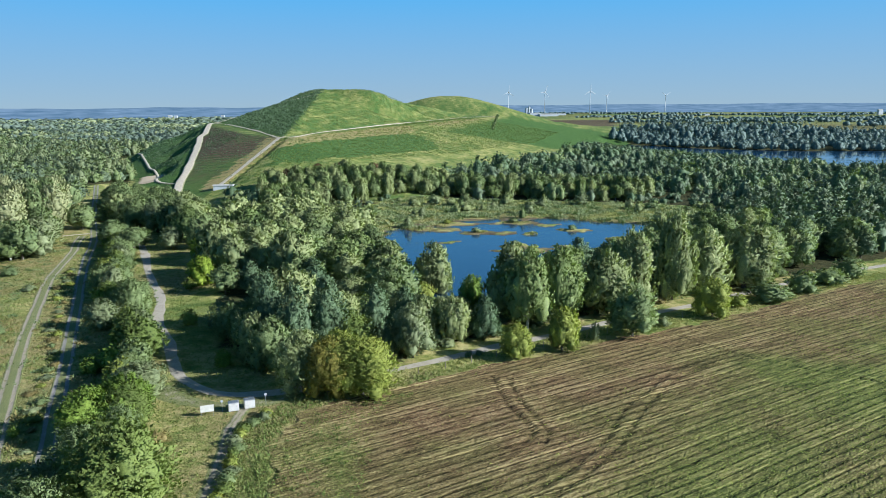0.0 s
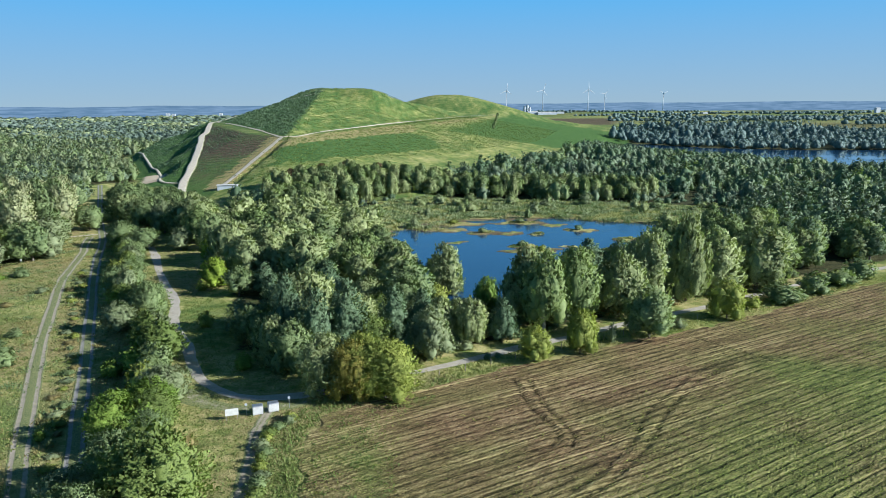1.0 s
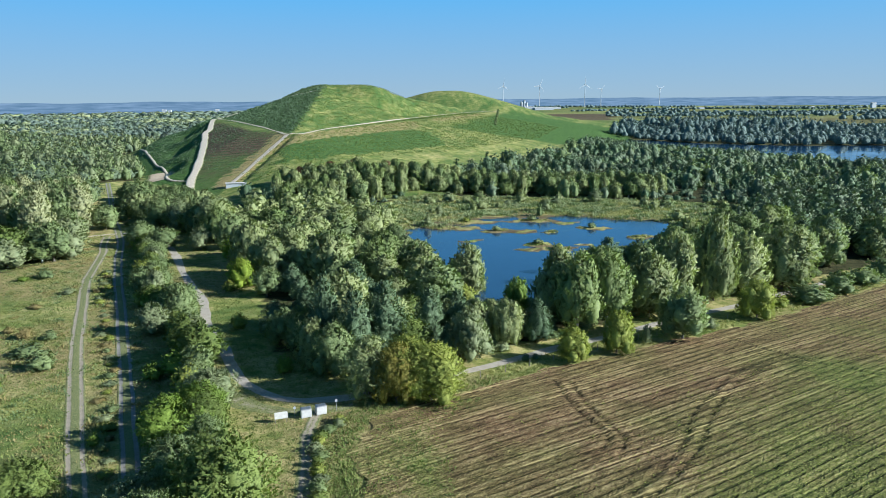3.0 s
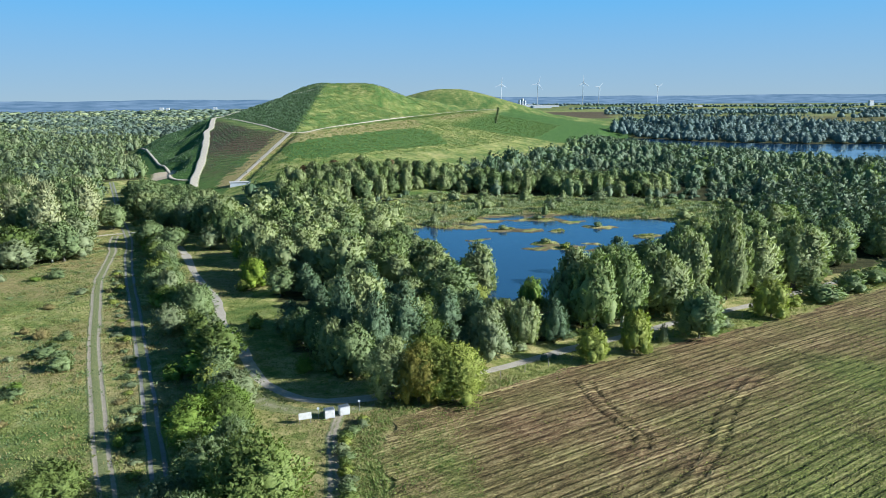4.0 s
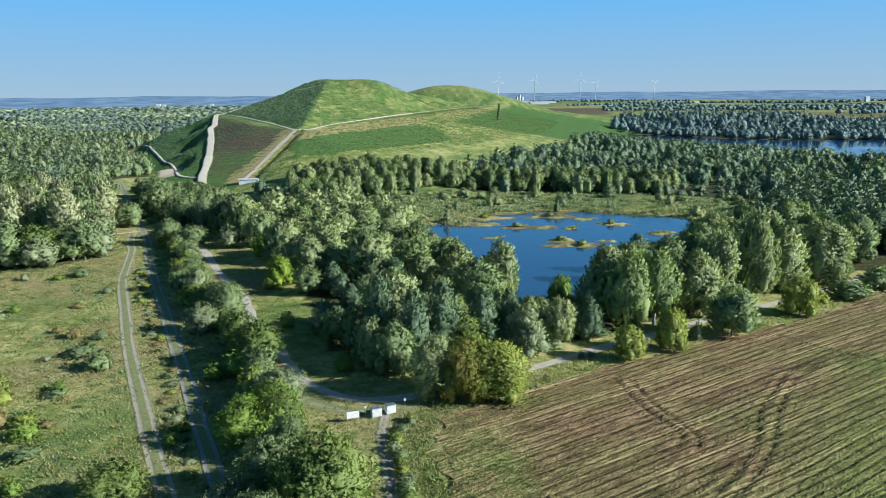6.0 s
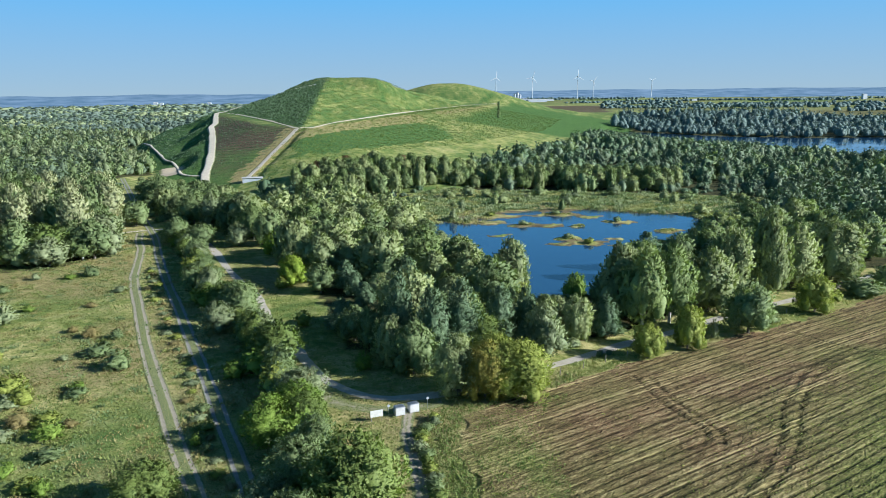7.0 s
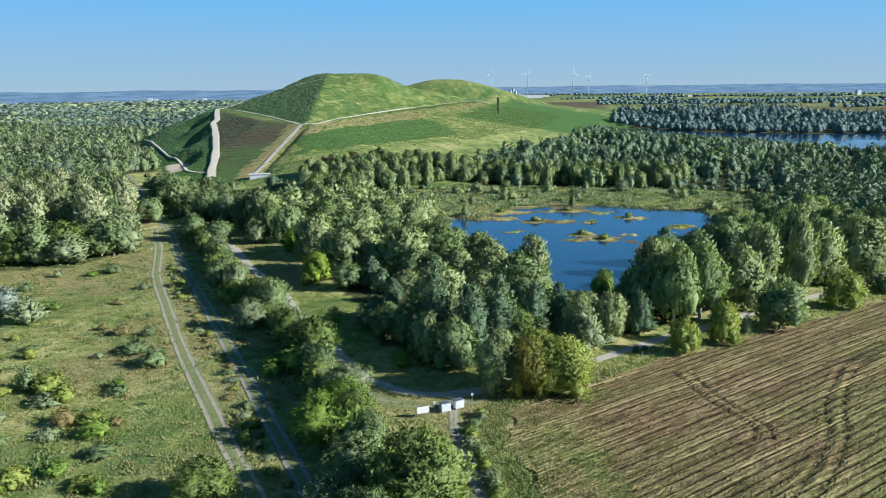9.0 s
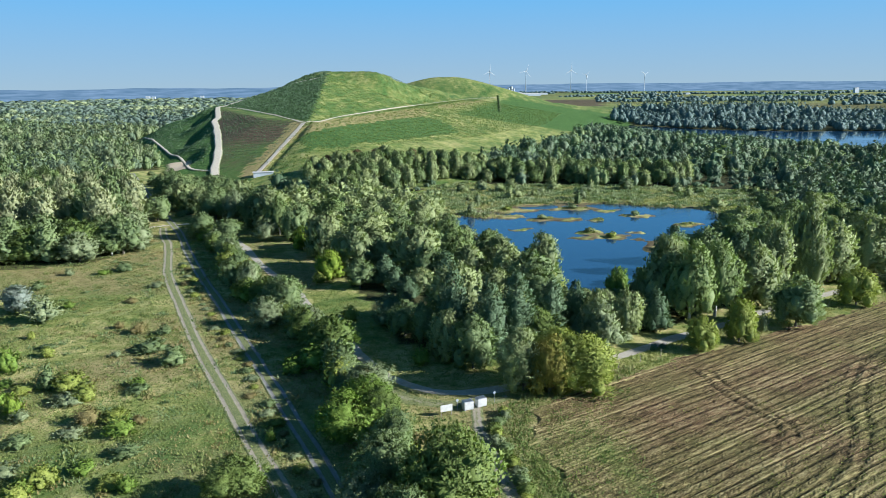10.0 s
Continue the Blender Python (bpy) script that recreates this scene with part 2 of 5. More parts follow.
# ---- the lie of the land ----
ROW_ANGLE = math.atan2(26.0, 43.8)
RNG = np.random.default_rng(7)



def sstep(a, b, v):
    v = np.clip((v - a) / (b - a), 0, 1)
    return v * v * (3 - 2 * v)


def plane(p, q, r):
    """Height function of the plane through three points."""
    n = np.cross(np.subtract(q, p), np.subtract(r, p))
    return lambda x, y: p[2] - (n[0] * (x - p[0]) + n[1] * (y - p[1])) / n[2]


FORK, RIDGE, PEAK, CREASE, TERRACE = (-116, 530, 22.5), (-236, 770, 27.5), (-157, 816, 54), (-131, 767, 53.5), (-45, 760, 25.5)
UP_LEFT, UP_RIGHT, BENCH = plane(FORK, RIDGE, PEAK), plane(FORK, CREASE, TERRACE), plane(FORK, RIDGE, TERRACE)


def waves(x, y):
    return (np.sin(x * 0.021 + 1.3) * np.sin(y * 0.017 + 0.4) * 0.6 + np.sin(x * 0.083 + y * 0.031) * 0.22
            + np.sin(y * 0.097 - x * 0.045 + 2.0) * 0.2 + np.sin(x * 0.31 + 1.1) * np.sin(y * 0.27) * 0.07)


def mound(x, y):
    """The grass-covered spoil heap: a lower tier, an upper tier and a second top behind."""
    p1 = 22 + 0.178 * (y - 530) + 0.15 * (x + 116)
    p2 = 22.5 + 0.16 * (y - 530) - 0.05 * (x + 116)
    p3 = 22.5 - 0.162 * (x + 116) + 0.0735 * (y - 530)
    s = -0.244 * (x + 158) + 0.97 * (y - 425)
    left = -0.97 * (x + 158) - 0.244 * (y - 425)
    p4 = np.minimum(1 + 0.077 * s, 28.0) - 0.3 * np.minimum(left, 0) - 4.5 * sstep(2, 20, left) * sstep(0, 150, s) - 0.29 * np.maximum(left - 4, 0) - 0.35 * np.maximum(left - 58, 0) + 3.0 * np.sin(s * 0.057 + 1) * sstep(6, 14, left) * (1 - sstep(18, 32, left))
    low = np.minimum.reduce([p1, p2, p3, p4, BENCH(x, y), 26 - 0.25 * (y - 1120), 30 + 0.26 * (x + 250) - 0.3 * (y - 815)])
    r = np.hypot(x + 118, y - 845)
    up = np.minimum.reduce([UP_LEFT(x, y), UP_RIGHT(x, y), 64 - 0.13 * (np.hypot(r, 40) - 40), 64 - 0.3 * (y - 945)])
    behind = 0.545 * (-x - 245) + 0.838 * (y - 778)
    up = np.minimum(up, UP_LEFT(x, y) - 0.75 * np.maximum(behind, 0) * (x < -170))
    up = np.where(up > BENCH(x, y), up, -60)
    r3 = np.hypot(np.where(x > -125, 0.83 * np.maximum(x + 97, 0), np.maximum(-140 - x, 0)), y - 865)
    knob = 64.3 - 0.52 * (np.hypot(r3, 30) - 30)
    knob = np.where(knob > 50, knob, knob - np.where(x > -110, 0.45, 1.4) * (50 - knob))
    off = 0.295 * (y - 530) - 0.955 * (x + 116)
    knob = np.minimum(knob, BENCH(x, y) - 1 + 0.62 * np.maximum(off - 3, 0))
    r2 = np.hypot(np.where(x > 6, np.maximum(x - 26, 0), x - 6), y - 1180)
    second = 60 - 0.31 * (np.hypot(r2, 30) - 30)
    return np.maximum.reduce([low, up, knob, second])


ISLETS = [(16, 292, 10, 6), (0, 299, 12, 6), (27, 290, 9, 5), (29, 263, 9, 6), (35, 254, 8, 5), (57, 296, 10, 5), (60, 254, 7, 3.5), (4, 314, 18, 7), (-13, 304, 10, 6), (34, 316, 15, 5), (48, 262, 5, 3), (47, 309, 8, 4), (70, 275, 8, 4), (24, 254, 7, 4), (4, 271, 6, 3), (38, 288, 5, 2.5)]


def pond_mask(x, y):
    """1 where the pond is deep, 0 on land; muddy islets stand out of it."""
    wob = 0.12 * np.sin(x * 0.19 + 0.6) + 0.12 * np.sin(y * 0.23 + x * 0.11) + 0.06 * np.sin(x * 0.53 - y * 0.41)
    e1 = ((x - 33) / 60) ** 2 + ((y - 288) / 38) ** 2
    e2 = ((x - 12) / 30) ** 2 + ((y - 232) / 56) ** 2
    m = 1 - sstep(0.55, 1.3, np.minimum(e1, e2) + wob)
    ix = x + 1.6 * np.sin(y * 0.7) + 1.2 * np.sin(x * 0.8 + y * 0.5)
    iy = y + 1.3 * np.sin(x * 0.55 + 1) + 0.8 * np.sin(x * 1.3 + y * 0.9)
    for cx, cy, a, b in ISLETS:
        m = m * (1 - np.minimum(1.3 * np.exp(-((ix - cx) / a) ** 2 - ((iy - cy) / b) ** 2), 1))
    return m


def ground_z(x, y):
    """Height of the ground: plateau, sunken gravel-pit basin with the pond, heap."""
    x, y = np.asarray(x, float), np.asarray(y, float)
    d = -0.49 * (x + 24) + 0.87 * (y - 106)
    d2 = 0.84 * (x + 31) + 0.54 * (y - 105)
    basin = np.minimum(sstep(14, 52, d), sstep(18, 72, d2))
    w = waves(x, y)
    base = -7.5 * basin + w * (0.35 - 0.2 * basin) * sstep(0, 60, np.abs(d) + 20)
    base = base - 1.8 * pond_mask(x, y)
    m = mound(x, y)
    k = 3.0
    t = np.clip((m - base) / k, -1, 1)
    return np.where(t >= 1, m, np.where(t <= -1, base, np.maximum(base, m) + k * (1 - np.abs(t)) ** 2 / 4)) 



def raw_mesh(name, verts, quads=None, tris=None, mats=(), quad_mat=0, tri_mat=0, smooth=False, normals=None):
    """A mesh from arrays of vertices, quads and triangles; leaves take the normals of their crown."""
    me = bpy.data.meshes.new(name)
    quads = np.zeros((0, 4), int) if quads is None else np.asarray(quads)
    tris = np.zeros((0, 3), int) if tris is None else np.asarray(tris)
    nq, nt = len(quads), len(tris)
    me.vertices.add(len(verts))
    me.vertices.foreach_set("co", np.asarray(verts, np.float32).ravel())
    loops = np.concatenate([quads.ravel(), tris.ravel()]).astype(np.int32)
    me.loops.add(len(loops))
    me.loops.foreach_set("vertex_index", loops)
    me.polygons.add(nq + nt)
    starts = np.concatenate([np.arange(nq) * 4, nq * 4 + np.arange(nt) * 3]).astype(np.int32)
    me.polygons.foreach_set("loop_start", starts)
    me.polygons.foreach_set("material_index", np.concatenate([np.full(nq, quad_mat), np.full(nt, tri_mat)]).astype(np.int32))
    me.polygons.foreach_set("use_smooth", np.full(nq + nt, smooth))
    for m in mats:
        me.materials.append(m)
    me.update(calc_edges=True)
    if normals is not None:
        me.normals_split_custom_set_from_vertices(np.asarray(normals, np.float32))
    return me


def part(name, bm, mat, parent, label=""):
    me = bpy.data.meshes.new(name)
    bm.to_mesh(me)
    bm.free()
    me.materials.append(mat)
    ob = new(name, me)
    ob.parent = parent
    return tagged(ob, label)


def box(bm, cx, cy, cz, sx, sy, sz, bevel=0.02):
    r = bmesh.ops.create_cube(bm, size=1.0, matrix=Matrix.Translation((cx, cy, cz)) @ Matrix.Diagonal((sx, sy, sz, 1)))
    if bevel:
        edges = list({e for v in r["verts"] for e in v.link_edges})
        bmesh.ops.bevel(bm, geom=edges, offset=bevel, segments=1, affect="EDGES")
    return bm


def tube(bm, p, q, r1, r2, seg=8):
    p, q = Vector(p), Vector(q)
    m = Matrix.Translation((p + q) / 2) @ (q - p).to_track_quat("Z", "Y").to_matrix().to_4x4()
    bmesh.ops.create_cone(bm, cap_ends=True, segments=seg, radius1=r1, radius2=r2, depth=(q - p).length, matrix=m)
    return bm


def inside(poly, x, y):
    """Which of the points lie within the polygon."""
    x, y = np.asarray(x, float), np.asarray(y, float)
    hit = np.zeros(x.shape, bool)
    for (x1, y1), (x2, y2) in zip(poly, poly[1:] + poly[:1]):
        if y1 != y2:
            hit ^= ((y1 > y) != (y2 > y)) & (x < (x2 - x1) * (y - y1) / (y2 - y1) + x1)
    return hit


def curve(points, step=2.0):
    """Catmull-Rom line through plan points, sampled about every step metres."""
    p = np.array([points[0], *points, points[-1]], float)
    out = []
    for a, b, c, d in zip(p, p[1:], p[2:], p[3:]):
        n = max(2, int(np.hypot(*(c - b)) / step))
        for t in np.arange(n) / n:
            out.append(0.5 * (2 * b + (c - a) * t + (2 * a - 5 * b + 4 * c - d) * t * t + (3 * b - a - 3 * c + d) * t ** 3))
    return np.array(out + [p[-1]])


def line_distance(line, x, y):
    best = np.full(np.shape(x), 1e9)
    for a, b in zip(line, line[1:]):
        d = b - a
        t = np.clip(((x - a[0]) * d[0] + (y - a[1]) * d[1]) / max(d @ d, 1e-9), 0, 1)
        best = np.minimum(best, np.hypot(x - a[0] - t * d[0], y - a[1] - t * d[1]))
    return best


TRACK_A = curve([(-38, 40), (-50, 66), (-55.5, 77.8), (-60.8, 88), (-65.2, 97), (-70.8, 108.5), (-77.4, 122), (-84.6, 137.5), (-92.9, 156.5), (-104, 182), (-109, 197), (-116, 218), (-122, 232), (-127, 246)])
TRACK_B = curve([(-31, 36), (-42, 62), (-49, 77.6), (-53.8, 88.8), (-57.9, 97.8), (-62.2, 107.9), (-67.7, 120.4), (-74.8, 136), (-83.6, 155.8), (-96, 183), (-108, 211), (-118, 236), (-128, 257), (-145, 292), (-169, 344), (-203, 417)])
PATH_C = curve([(-118, 262), (-102, 234), (-95, 221), (-78, 184), (-67, 163), (-61, 145), (-52, 128), (-47, 117), (-43, 111), (-37, 106), (-31, 105),
                (-24, 106.5), (-15, 111.5), (-7, 116), (-1, 119.5), (4, 123), (11, 127), (21, 132.5), (33, 140), (58, 154), (90, 174), (130, 194), (190, 222)])
FOOTPATH = curve([(-26.5, 60), (-27.5, 72), (-29, 84), (-30.5, 93), (-30, 103)])
FIELD = [(-22, 30), (-21, 75), (-23.5, 88), (-22, 98), (-8, 107), (9, 117.5), (34, 130), (61, 144), (90, 163), (113, 175), (180, 206), (260, 240), (260, 30)]
WOOD = [(-29, 118), (-5, 125), (18, 138), (62, 165), (110, 190), (210, 240), (290, 330), (290, 400), (160, 350), (122, 305), (100, 275), (66, 245), (46, 222), (30, 190), (14, 182), (-6, 200), (-24, 250),
        (-34, 300), (-52, 350), (-100, 330), (-98, 258), (-64, 196), (-50, 155), (-42, 128)]
WOOD_FAR = [(-52, 350), (-20, 392), (50, 392), (110, 372), (160, 350), (290, 400), (345, 470), (330, 610), (280, 705), (230, 795), (195, 890), (140, 880), (60, 740), (-20, 590), (-110, 480), (-120, 400), (-110, 345)]
WOOD_LEFT = [(-122, 212), (-136, 242), (-151, 280), (-177, 345), (-206, 412), (-205, 470), (-232, 530), (-280, 620), (-300, 660), (-326, 720), (-340, 790), (-345, 880), (-330, 960), (-900, 900), (-620, 500), (-420, 330), (-300, 195), (-150, 190), (-131, 194)]
MARSH = [(-52, 345), (-34, 296), (-14, 262), (10, 330), (60, 325), (95, 290), (70, 250), (110, 278), (130, 310), (158, 350), (110, 370), (50, 390), (-20, 390)]
LAKE = [(225, 985), (250, 960), (318, 850), (392, 800), (500, 785), (700, 780), (700, 480), (450, 450), (365, 478), (348, 540), (342, 622), (292, 715), (242, 805), (210, 900)]
HILL_ROAD = curve([(-152, 405), (-160, 432), (-165, 459), (-178, 513), (-199, 590), (-214, 640), (-218, 667), (-232, 720), (-242, 764), (-238, 778), (-222, 790)], 5)
TERRACE_PATH = curve([(-238, 766), (-211, 722), (-156, 611), (-116, 530), (-93, 605), (-45, 762), (14, 929), (50, 1000), (85, 1054)], 5)
TOP_PATH = curve([(-200, 842), (-180, 832), (-170, 822), (-157, 814), (-140, 808)], 4)
STRIP = [(-118, 483), (-108, 498), (-99, 514), (-80, 561), (-52, 625), (-28, 674), (-12, 659), (2, 606), (-18, 565), (-43, 521), (-64, 483), (-91, 460), (-109, 445)]
BAND = [(-124, 480), (-118, 530), (-93, 605), (-45, 762), (-32, 775), (-20, 700), (-28, 674), (-52, 625), (-80, 561), (-99, 514), (-108, 498)]
DITCH = curve([(-117, 531), (-121, 480), (-127, 415)], 5)
FOOT_PATH_LEFT = curve([(-160, 434), (-180, 450), (-196, 492), (-223, 546), (-270, 647), (-325, 766)], 5)


# ---- ground: one sheet to the horizon ----
def graded(lo, a, b, hi, step, growth=1.16):
    mid = list(np.arange(a, b + step, step))
    up, s = [], step
    while (up or mid)[-1] < hi:
        s *= growth
        up.append((up or mid)[-1] + s)
    down, s = [], step
    while (down or mid[:1])[-1] > lo:
        s *= growth
        down.append((down or mid[:1])[-1] - s)
    return np.array(down[::-1] + mid + up)


def cover_map(x, y, z):
    """Dry grass, leaf litter, lush grass and bare earth, each 0 to 1; on the heap's left faces litter stands for shade.
    """
    n1 = np.sin(x * 0.11 + 2 * np.sin(y * 0.07)) * np.sin(y * 0.13 + 1.5 * np.sin(x * 0.05))
    n2 = np.sin(x * 0.43 + 1.7 * np.sin(y * 0.31)) * np.sin(y * 0.39 + 1.3 * np.sin(x * 0.27))
    n0 = np.sin(x * 0.05 + 1.2 * np.sin(y * 0.043) + 0.7) * np.sin(y * 0.062 + 1.4 * np.sin(x * 0.037))
    dry = 0.33 + 0.22 * n0 + 0.24 * n1 + 0.16 * n2
    dry = np.where((x < -60) & (y > 165) & (y < 205), 0.6 + 0.2 * n1, dry)
    litter = np.where(inside(WOOD, x, y) | inside(WOOD_FAR, x, y) | inside(WOOD_LEFT, x, y), 1.0, 0.0)
    lush = np.where(x < -40, 0.1 + 0.25 * (1 - sstep(85, 125, y)) - 0.3 * n0 + 0.2 * n2, 0.08)
    lane = (line_distance(TRACK_B, x, y) < 7) & (y < 250)
    dry = np.where(lane, 0.45 + 0.3 * n1, dry)
    marsh = inside(MARSH, x, y)
    dry = np.where(marsh, 0.45 + 0.4 * n1, dry)
    earth = np.zeros_like(x)
    mud = (z < -7.62) & (y < 345) & (y > 180) & (x > -45) & (x < 110)
    dry, earth = np.where(mud, 0.75, dry), np.where(mud, 0.58 + 0.15 * n2, earth)
    m = mound(x, y)
    hill = m > z - 0.3
    t_line = 0.955 * (x + 116) - 0.295 * (y - 530)
    front = hill & (y < 1080)
    lower = front & (BENCH(x, y) - m > 0.4) & (x > -118 - 0.093 * (530 - y))
    contour = np.sin(z * 1.1 + 2.2 * np.sin(x * 0.031 + 0.5) + 1.3 * np.sin(y * 0.023)) * np.sin(x * 0.043 + y * 0.02 + 1.5 * np.sin(z * 0.3))
    dry = np.where(hill, 0.12 + 0.18 * n1 + 0.16 * n2 + 0.08 * contour, dry)
    lush = np.where(hill, 0.57 + 0.16 * n1 - 0.16 * n2 - 0.1 * contour, lush)
    wx, wy = x + 3 * n1 + 2 * n2, y + 8 * n1
    strip = inside(STRIP, wx, wy)
    band = lower & inside(BAND, wx, wy) & ~strip
    dry = np.where(band, 0.72 + 0.2 * n2, dry)
    lush = np.where(lower, np.where(band, 0.05, np.where(strip, 1.2, 0.4 + 0.15 * n1 - 0.15 * n2 - 0.08 * contour)), lush)
    orange = np.exp(-((t_line - 26 - 6 * n1) / 12) ** 2) * sstep(770, 800, y)
    dry = np.where(lower & (y > 740), 0.15 + 0.9 * orange, dry)
    lush = np.where(lower & (y > 740), 0.42 - 0.42 * orange + 0.4 * sstep(45, 60, t_line + 6 * n1), lush)
    left_side = 0.955 * (x + 158) + 0.244 * (y - 425) > 0
    brown = front & (m < BENCH(x, y) - 0.2) & left_side & (x <= -118 - 0.093 * (530 - y))
    earth = np.where(brown, 0.3 + 0.42 * sstep(455, 500, y) + 0.14 * np.sin(x * 0.05 + y * 0.09) + 0.14 * n2, earth)
    lush = np.where(brown, 0.7, lush)
    bank = brown & (line_distance(DITCH, x, y) < 13 + 3 * n2)
    dry, lush, earth = np.where(bank, 0.8 + 0.2 * n2, dry), np.where(bank, 0.0, lush), np.where(bank, 0.25, earth)
    # upper left face and left flank: shade put into the cover as dark litter
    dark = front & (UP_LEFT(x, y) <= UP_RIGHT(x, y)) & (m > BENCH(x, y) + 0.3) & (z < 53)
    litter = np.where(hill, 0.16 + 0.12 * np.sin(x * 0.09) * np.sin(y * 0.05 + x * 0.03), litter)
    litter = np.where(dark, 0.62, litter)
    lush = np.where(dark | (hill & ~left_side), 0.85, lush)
    litter = np.where(hill & ~left_side, 0.35 + 0.2 * n1, litter)
    litter = np.where((y > 690) & (x > 170) & ~hill, 0.8, litter)
    far = (y > 1150) | (np.abs(x) > 700)
    dry = np.where(far, 0.3 + 0.25 * np.sin(x * 0.004 + 1) * np.sin(y * 0.003), dry)
    lush = np.where(far, 0.38 + 0.3 * np.sin(x * 0.005) * np.sin(y * 0.004 + 2), lush)
    earth = np.where((x > 0.14 * y) & (x < 0.25 * y) & (y > 1750) & (y < 2500), 0.7, earth)
    earth = np.where(far & (earth < 0.5), 0.22 + 0.2 * np.sin(x * 0.003 + 2) * np.sin(y * 0.0052), earth)
    litter = np.where(far, 0.3 + 0.3 * np.sin(x * 0.006 + 2) * np.sin(y * 0.0045 + 1), litter)
    return np.stack([dry, litter, lush, earth], -1)


gx = graded(-4900, -170, 180, 4900, 2.0, 1.09)
gy = graded(-900, 50, 400, 4900, 2.0, 1.03)
GX, GY = np.meshgrid(gx, gy)
GZ = ground_z(GX, GY)
GZ = GZ - 0.6 * (inside(FIELD, GX, GY) & (line_distance(np.array(FIELD), GX, GY) > 1.6)) - 2.2 * np.exp(-(line_distance(DITCH, GX, GY) / 4) ** 2)
GZ = GZ - 3.0 * inside(LAKE, GX, GY)
nx, ny = len(gx), len(gy)
idx = np.arange(nx * ny).reshape(ny, nx)
ground_mesh = raw_mesh("ground", np.stack([GX, GY, GZ], -1).reshape(-1, 3),
                       np.stack([idx[:-1, :-1], idx[:-1, 1:], idx[1:, 1:], idx[1:, :-1]], -1).reshape(-1, 4), mats=[ground_material()], smooth=True)
att = ground_mesh.attributes.new("cover", "FLOAT_COLOR", "POINT")
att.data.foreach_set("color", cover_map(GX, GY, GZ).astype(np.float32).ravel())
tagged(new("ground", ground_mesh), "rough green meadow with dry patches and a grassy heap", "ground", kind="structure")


def ribbon(name, line, width, mat, label, profile, lift=0.07, rag=0.25, kind="road", level=False):
    """A track laid on the ground: profile gives the wear across it, from edge to edge."""
    d = np.gradient(line, axis=0)
    d /= np.hypot(d[:, 0], d[:, 1])[:, None]
    nrm = np.stack([d[:, 1], -d[:, 0]], -1)
    k = len(profile)
    u = np.linspace(-1, 1, k)
    w = width / 2 * np.ones(len(line))
    soft = np.array([0.1, 0.2, 0.4, 0.2, 0.1])
    wl, wr = [w + np.convolve(RNG.normal(0, rag * 1.6, len(line) + 4), soft, "valid") for _ in range(2)]
    off = np.where(u[None] < 0, u[None] * wl[:, None], u[None] * wr[:, None])
    P = line[:, None] + nrm[:, None] * off[:, :, None]
    z = ground_z(P[..., 0], P[..., 1]) + lift - 0.05 * np.array(profile)[None] * (lift < 0.1) - (np.abs(u) > 0.99)[None] * 0.1
    if level:
        z[:, 1:-1] = 0.75 * z.max(1, keepdims=True) + 0.25 * z[:, 1:-1]
        z[:, [0, -1]] -= 0.6
    i = np.arange(len(line) * k).reshape(len(line), k)
    me = raw_mesh(name, np.concatenate([P, z[..., None]], -1).reshape(-1, 3),
                  np.stack([i[:-1, :-1], i[:-1, 1:], i[1:, 1:], i[1:, :-1]], -1).reshape(-1, 4), mats=[mat], smooth=True)
    a = me.attributes.new("wear", "FLOAT", "POINT")
    a.data.foreach_set("value", np.tile(np.array(profile, np.float32), len(line)))
    return tagged(new(name, me), label, kind, kind="structure")


def two_ruts(at, spread, deep, crown, n=25):
    """Wear across a track: bare in two ruts, less on the crown, none at the edges."""
    u = np.linspace(-1, 1, n)
    ruts = deep * np.exp(-((np.abs(u) - at) / spread) ** 2)
    return list(np.maximum(ruts, crown * (np.abs(u) < at)))


GRAVEL = track_material("grey_gravel", (0.13, 0.12, 0.105), (0.33, 0.31, 0.28))
PATH_GRAVEL = track_material("path_gravel", (0.25, 0.22, 0.175), (0.52, 0.465, 0.38))
SAND = track_material("bare_sand", (0.34, 0.27, 0.18), (0.54, 0.44, 0.31))
SANDY = track_material("sandy_track", (0.2, 0.17, 0.12), (0.42, 0.36, 0.27))
PALE = track_material("pale_gravel", (0.38, 0.33, 0.24), (0.62, 0.55, 0.43))
ribbon("road_1", TRACK_B, 2.9, GRAVEL, "straight grey gravel track with two bare ruts", two_ruts(0.6, 0.22, 1.0, 0.22), rag=0.1)
ribbon("road_2", TRACK_A, 3.0, SANDY, "overgrown sandy track with two wheel ruts", two_ruts(0.6, 0.24, 0.85, 0.05), rag=0.1)
ribbon("path_1", PATH_C, 2.4, PATH_GRAVEL, "curving pale gravel path beside the wood", [0.2, 0.7, 0.95, 1, 0.9, 1, 0.95, 0.7, 0.2])
ribbon("path_2", FOOTPATH, 2.6, SANDY, "trodden sandy footpath at the edge of the field", [0.05, 0.3, 0.62, 0.4, 0.66, 0.3, 0.05])
ribbon("trodden_patch", curve([(-46, 108), (-41, 103.5), (-36, 101), (-30, 101.5), (-25, 103)], 1.0), 3.4, SANDY, "trodden bare ground beside the path", [0.05, 0.2, 0.35, 0.42, 0.35, 0.2, 0.05], 0.06, 0.5)
ribbon("path_3", curve([(-134, 246), (-128, 250), (-118, 254), (-112, 250)]), 3.5, PALE, "short sandy cross track between the lanes", [0.2, 0.7, 1, 0.7, 0.2])
ribbon("hill_road", HILL_ROAD, 6.8, PALE, "pale gravel road climbing the grassy heap", [0.08, 0.45, 0.95, 1, 1, 0.95, 0.45, 0.08], 0.3, 0.4, level=True)
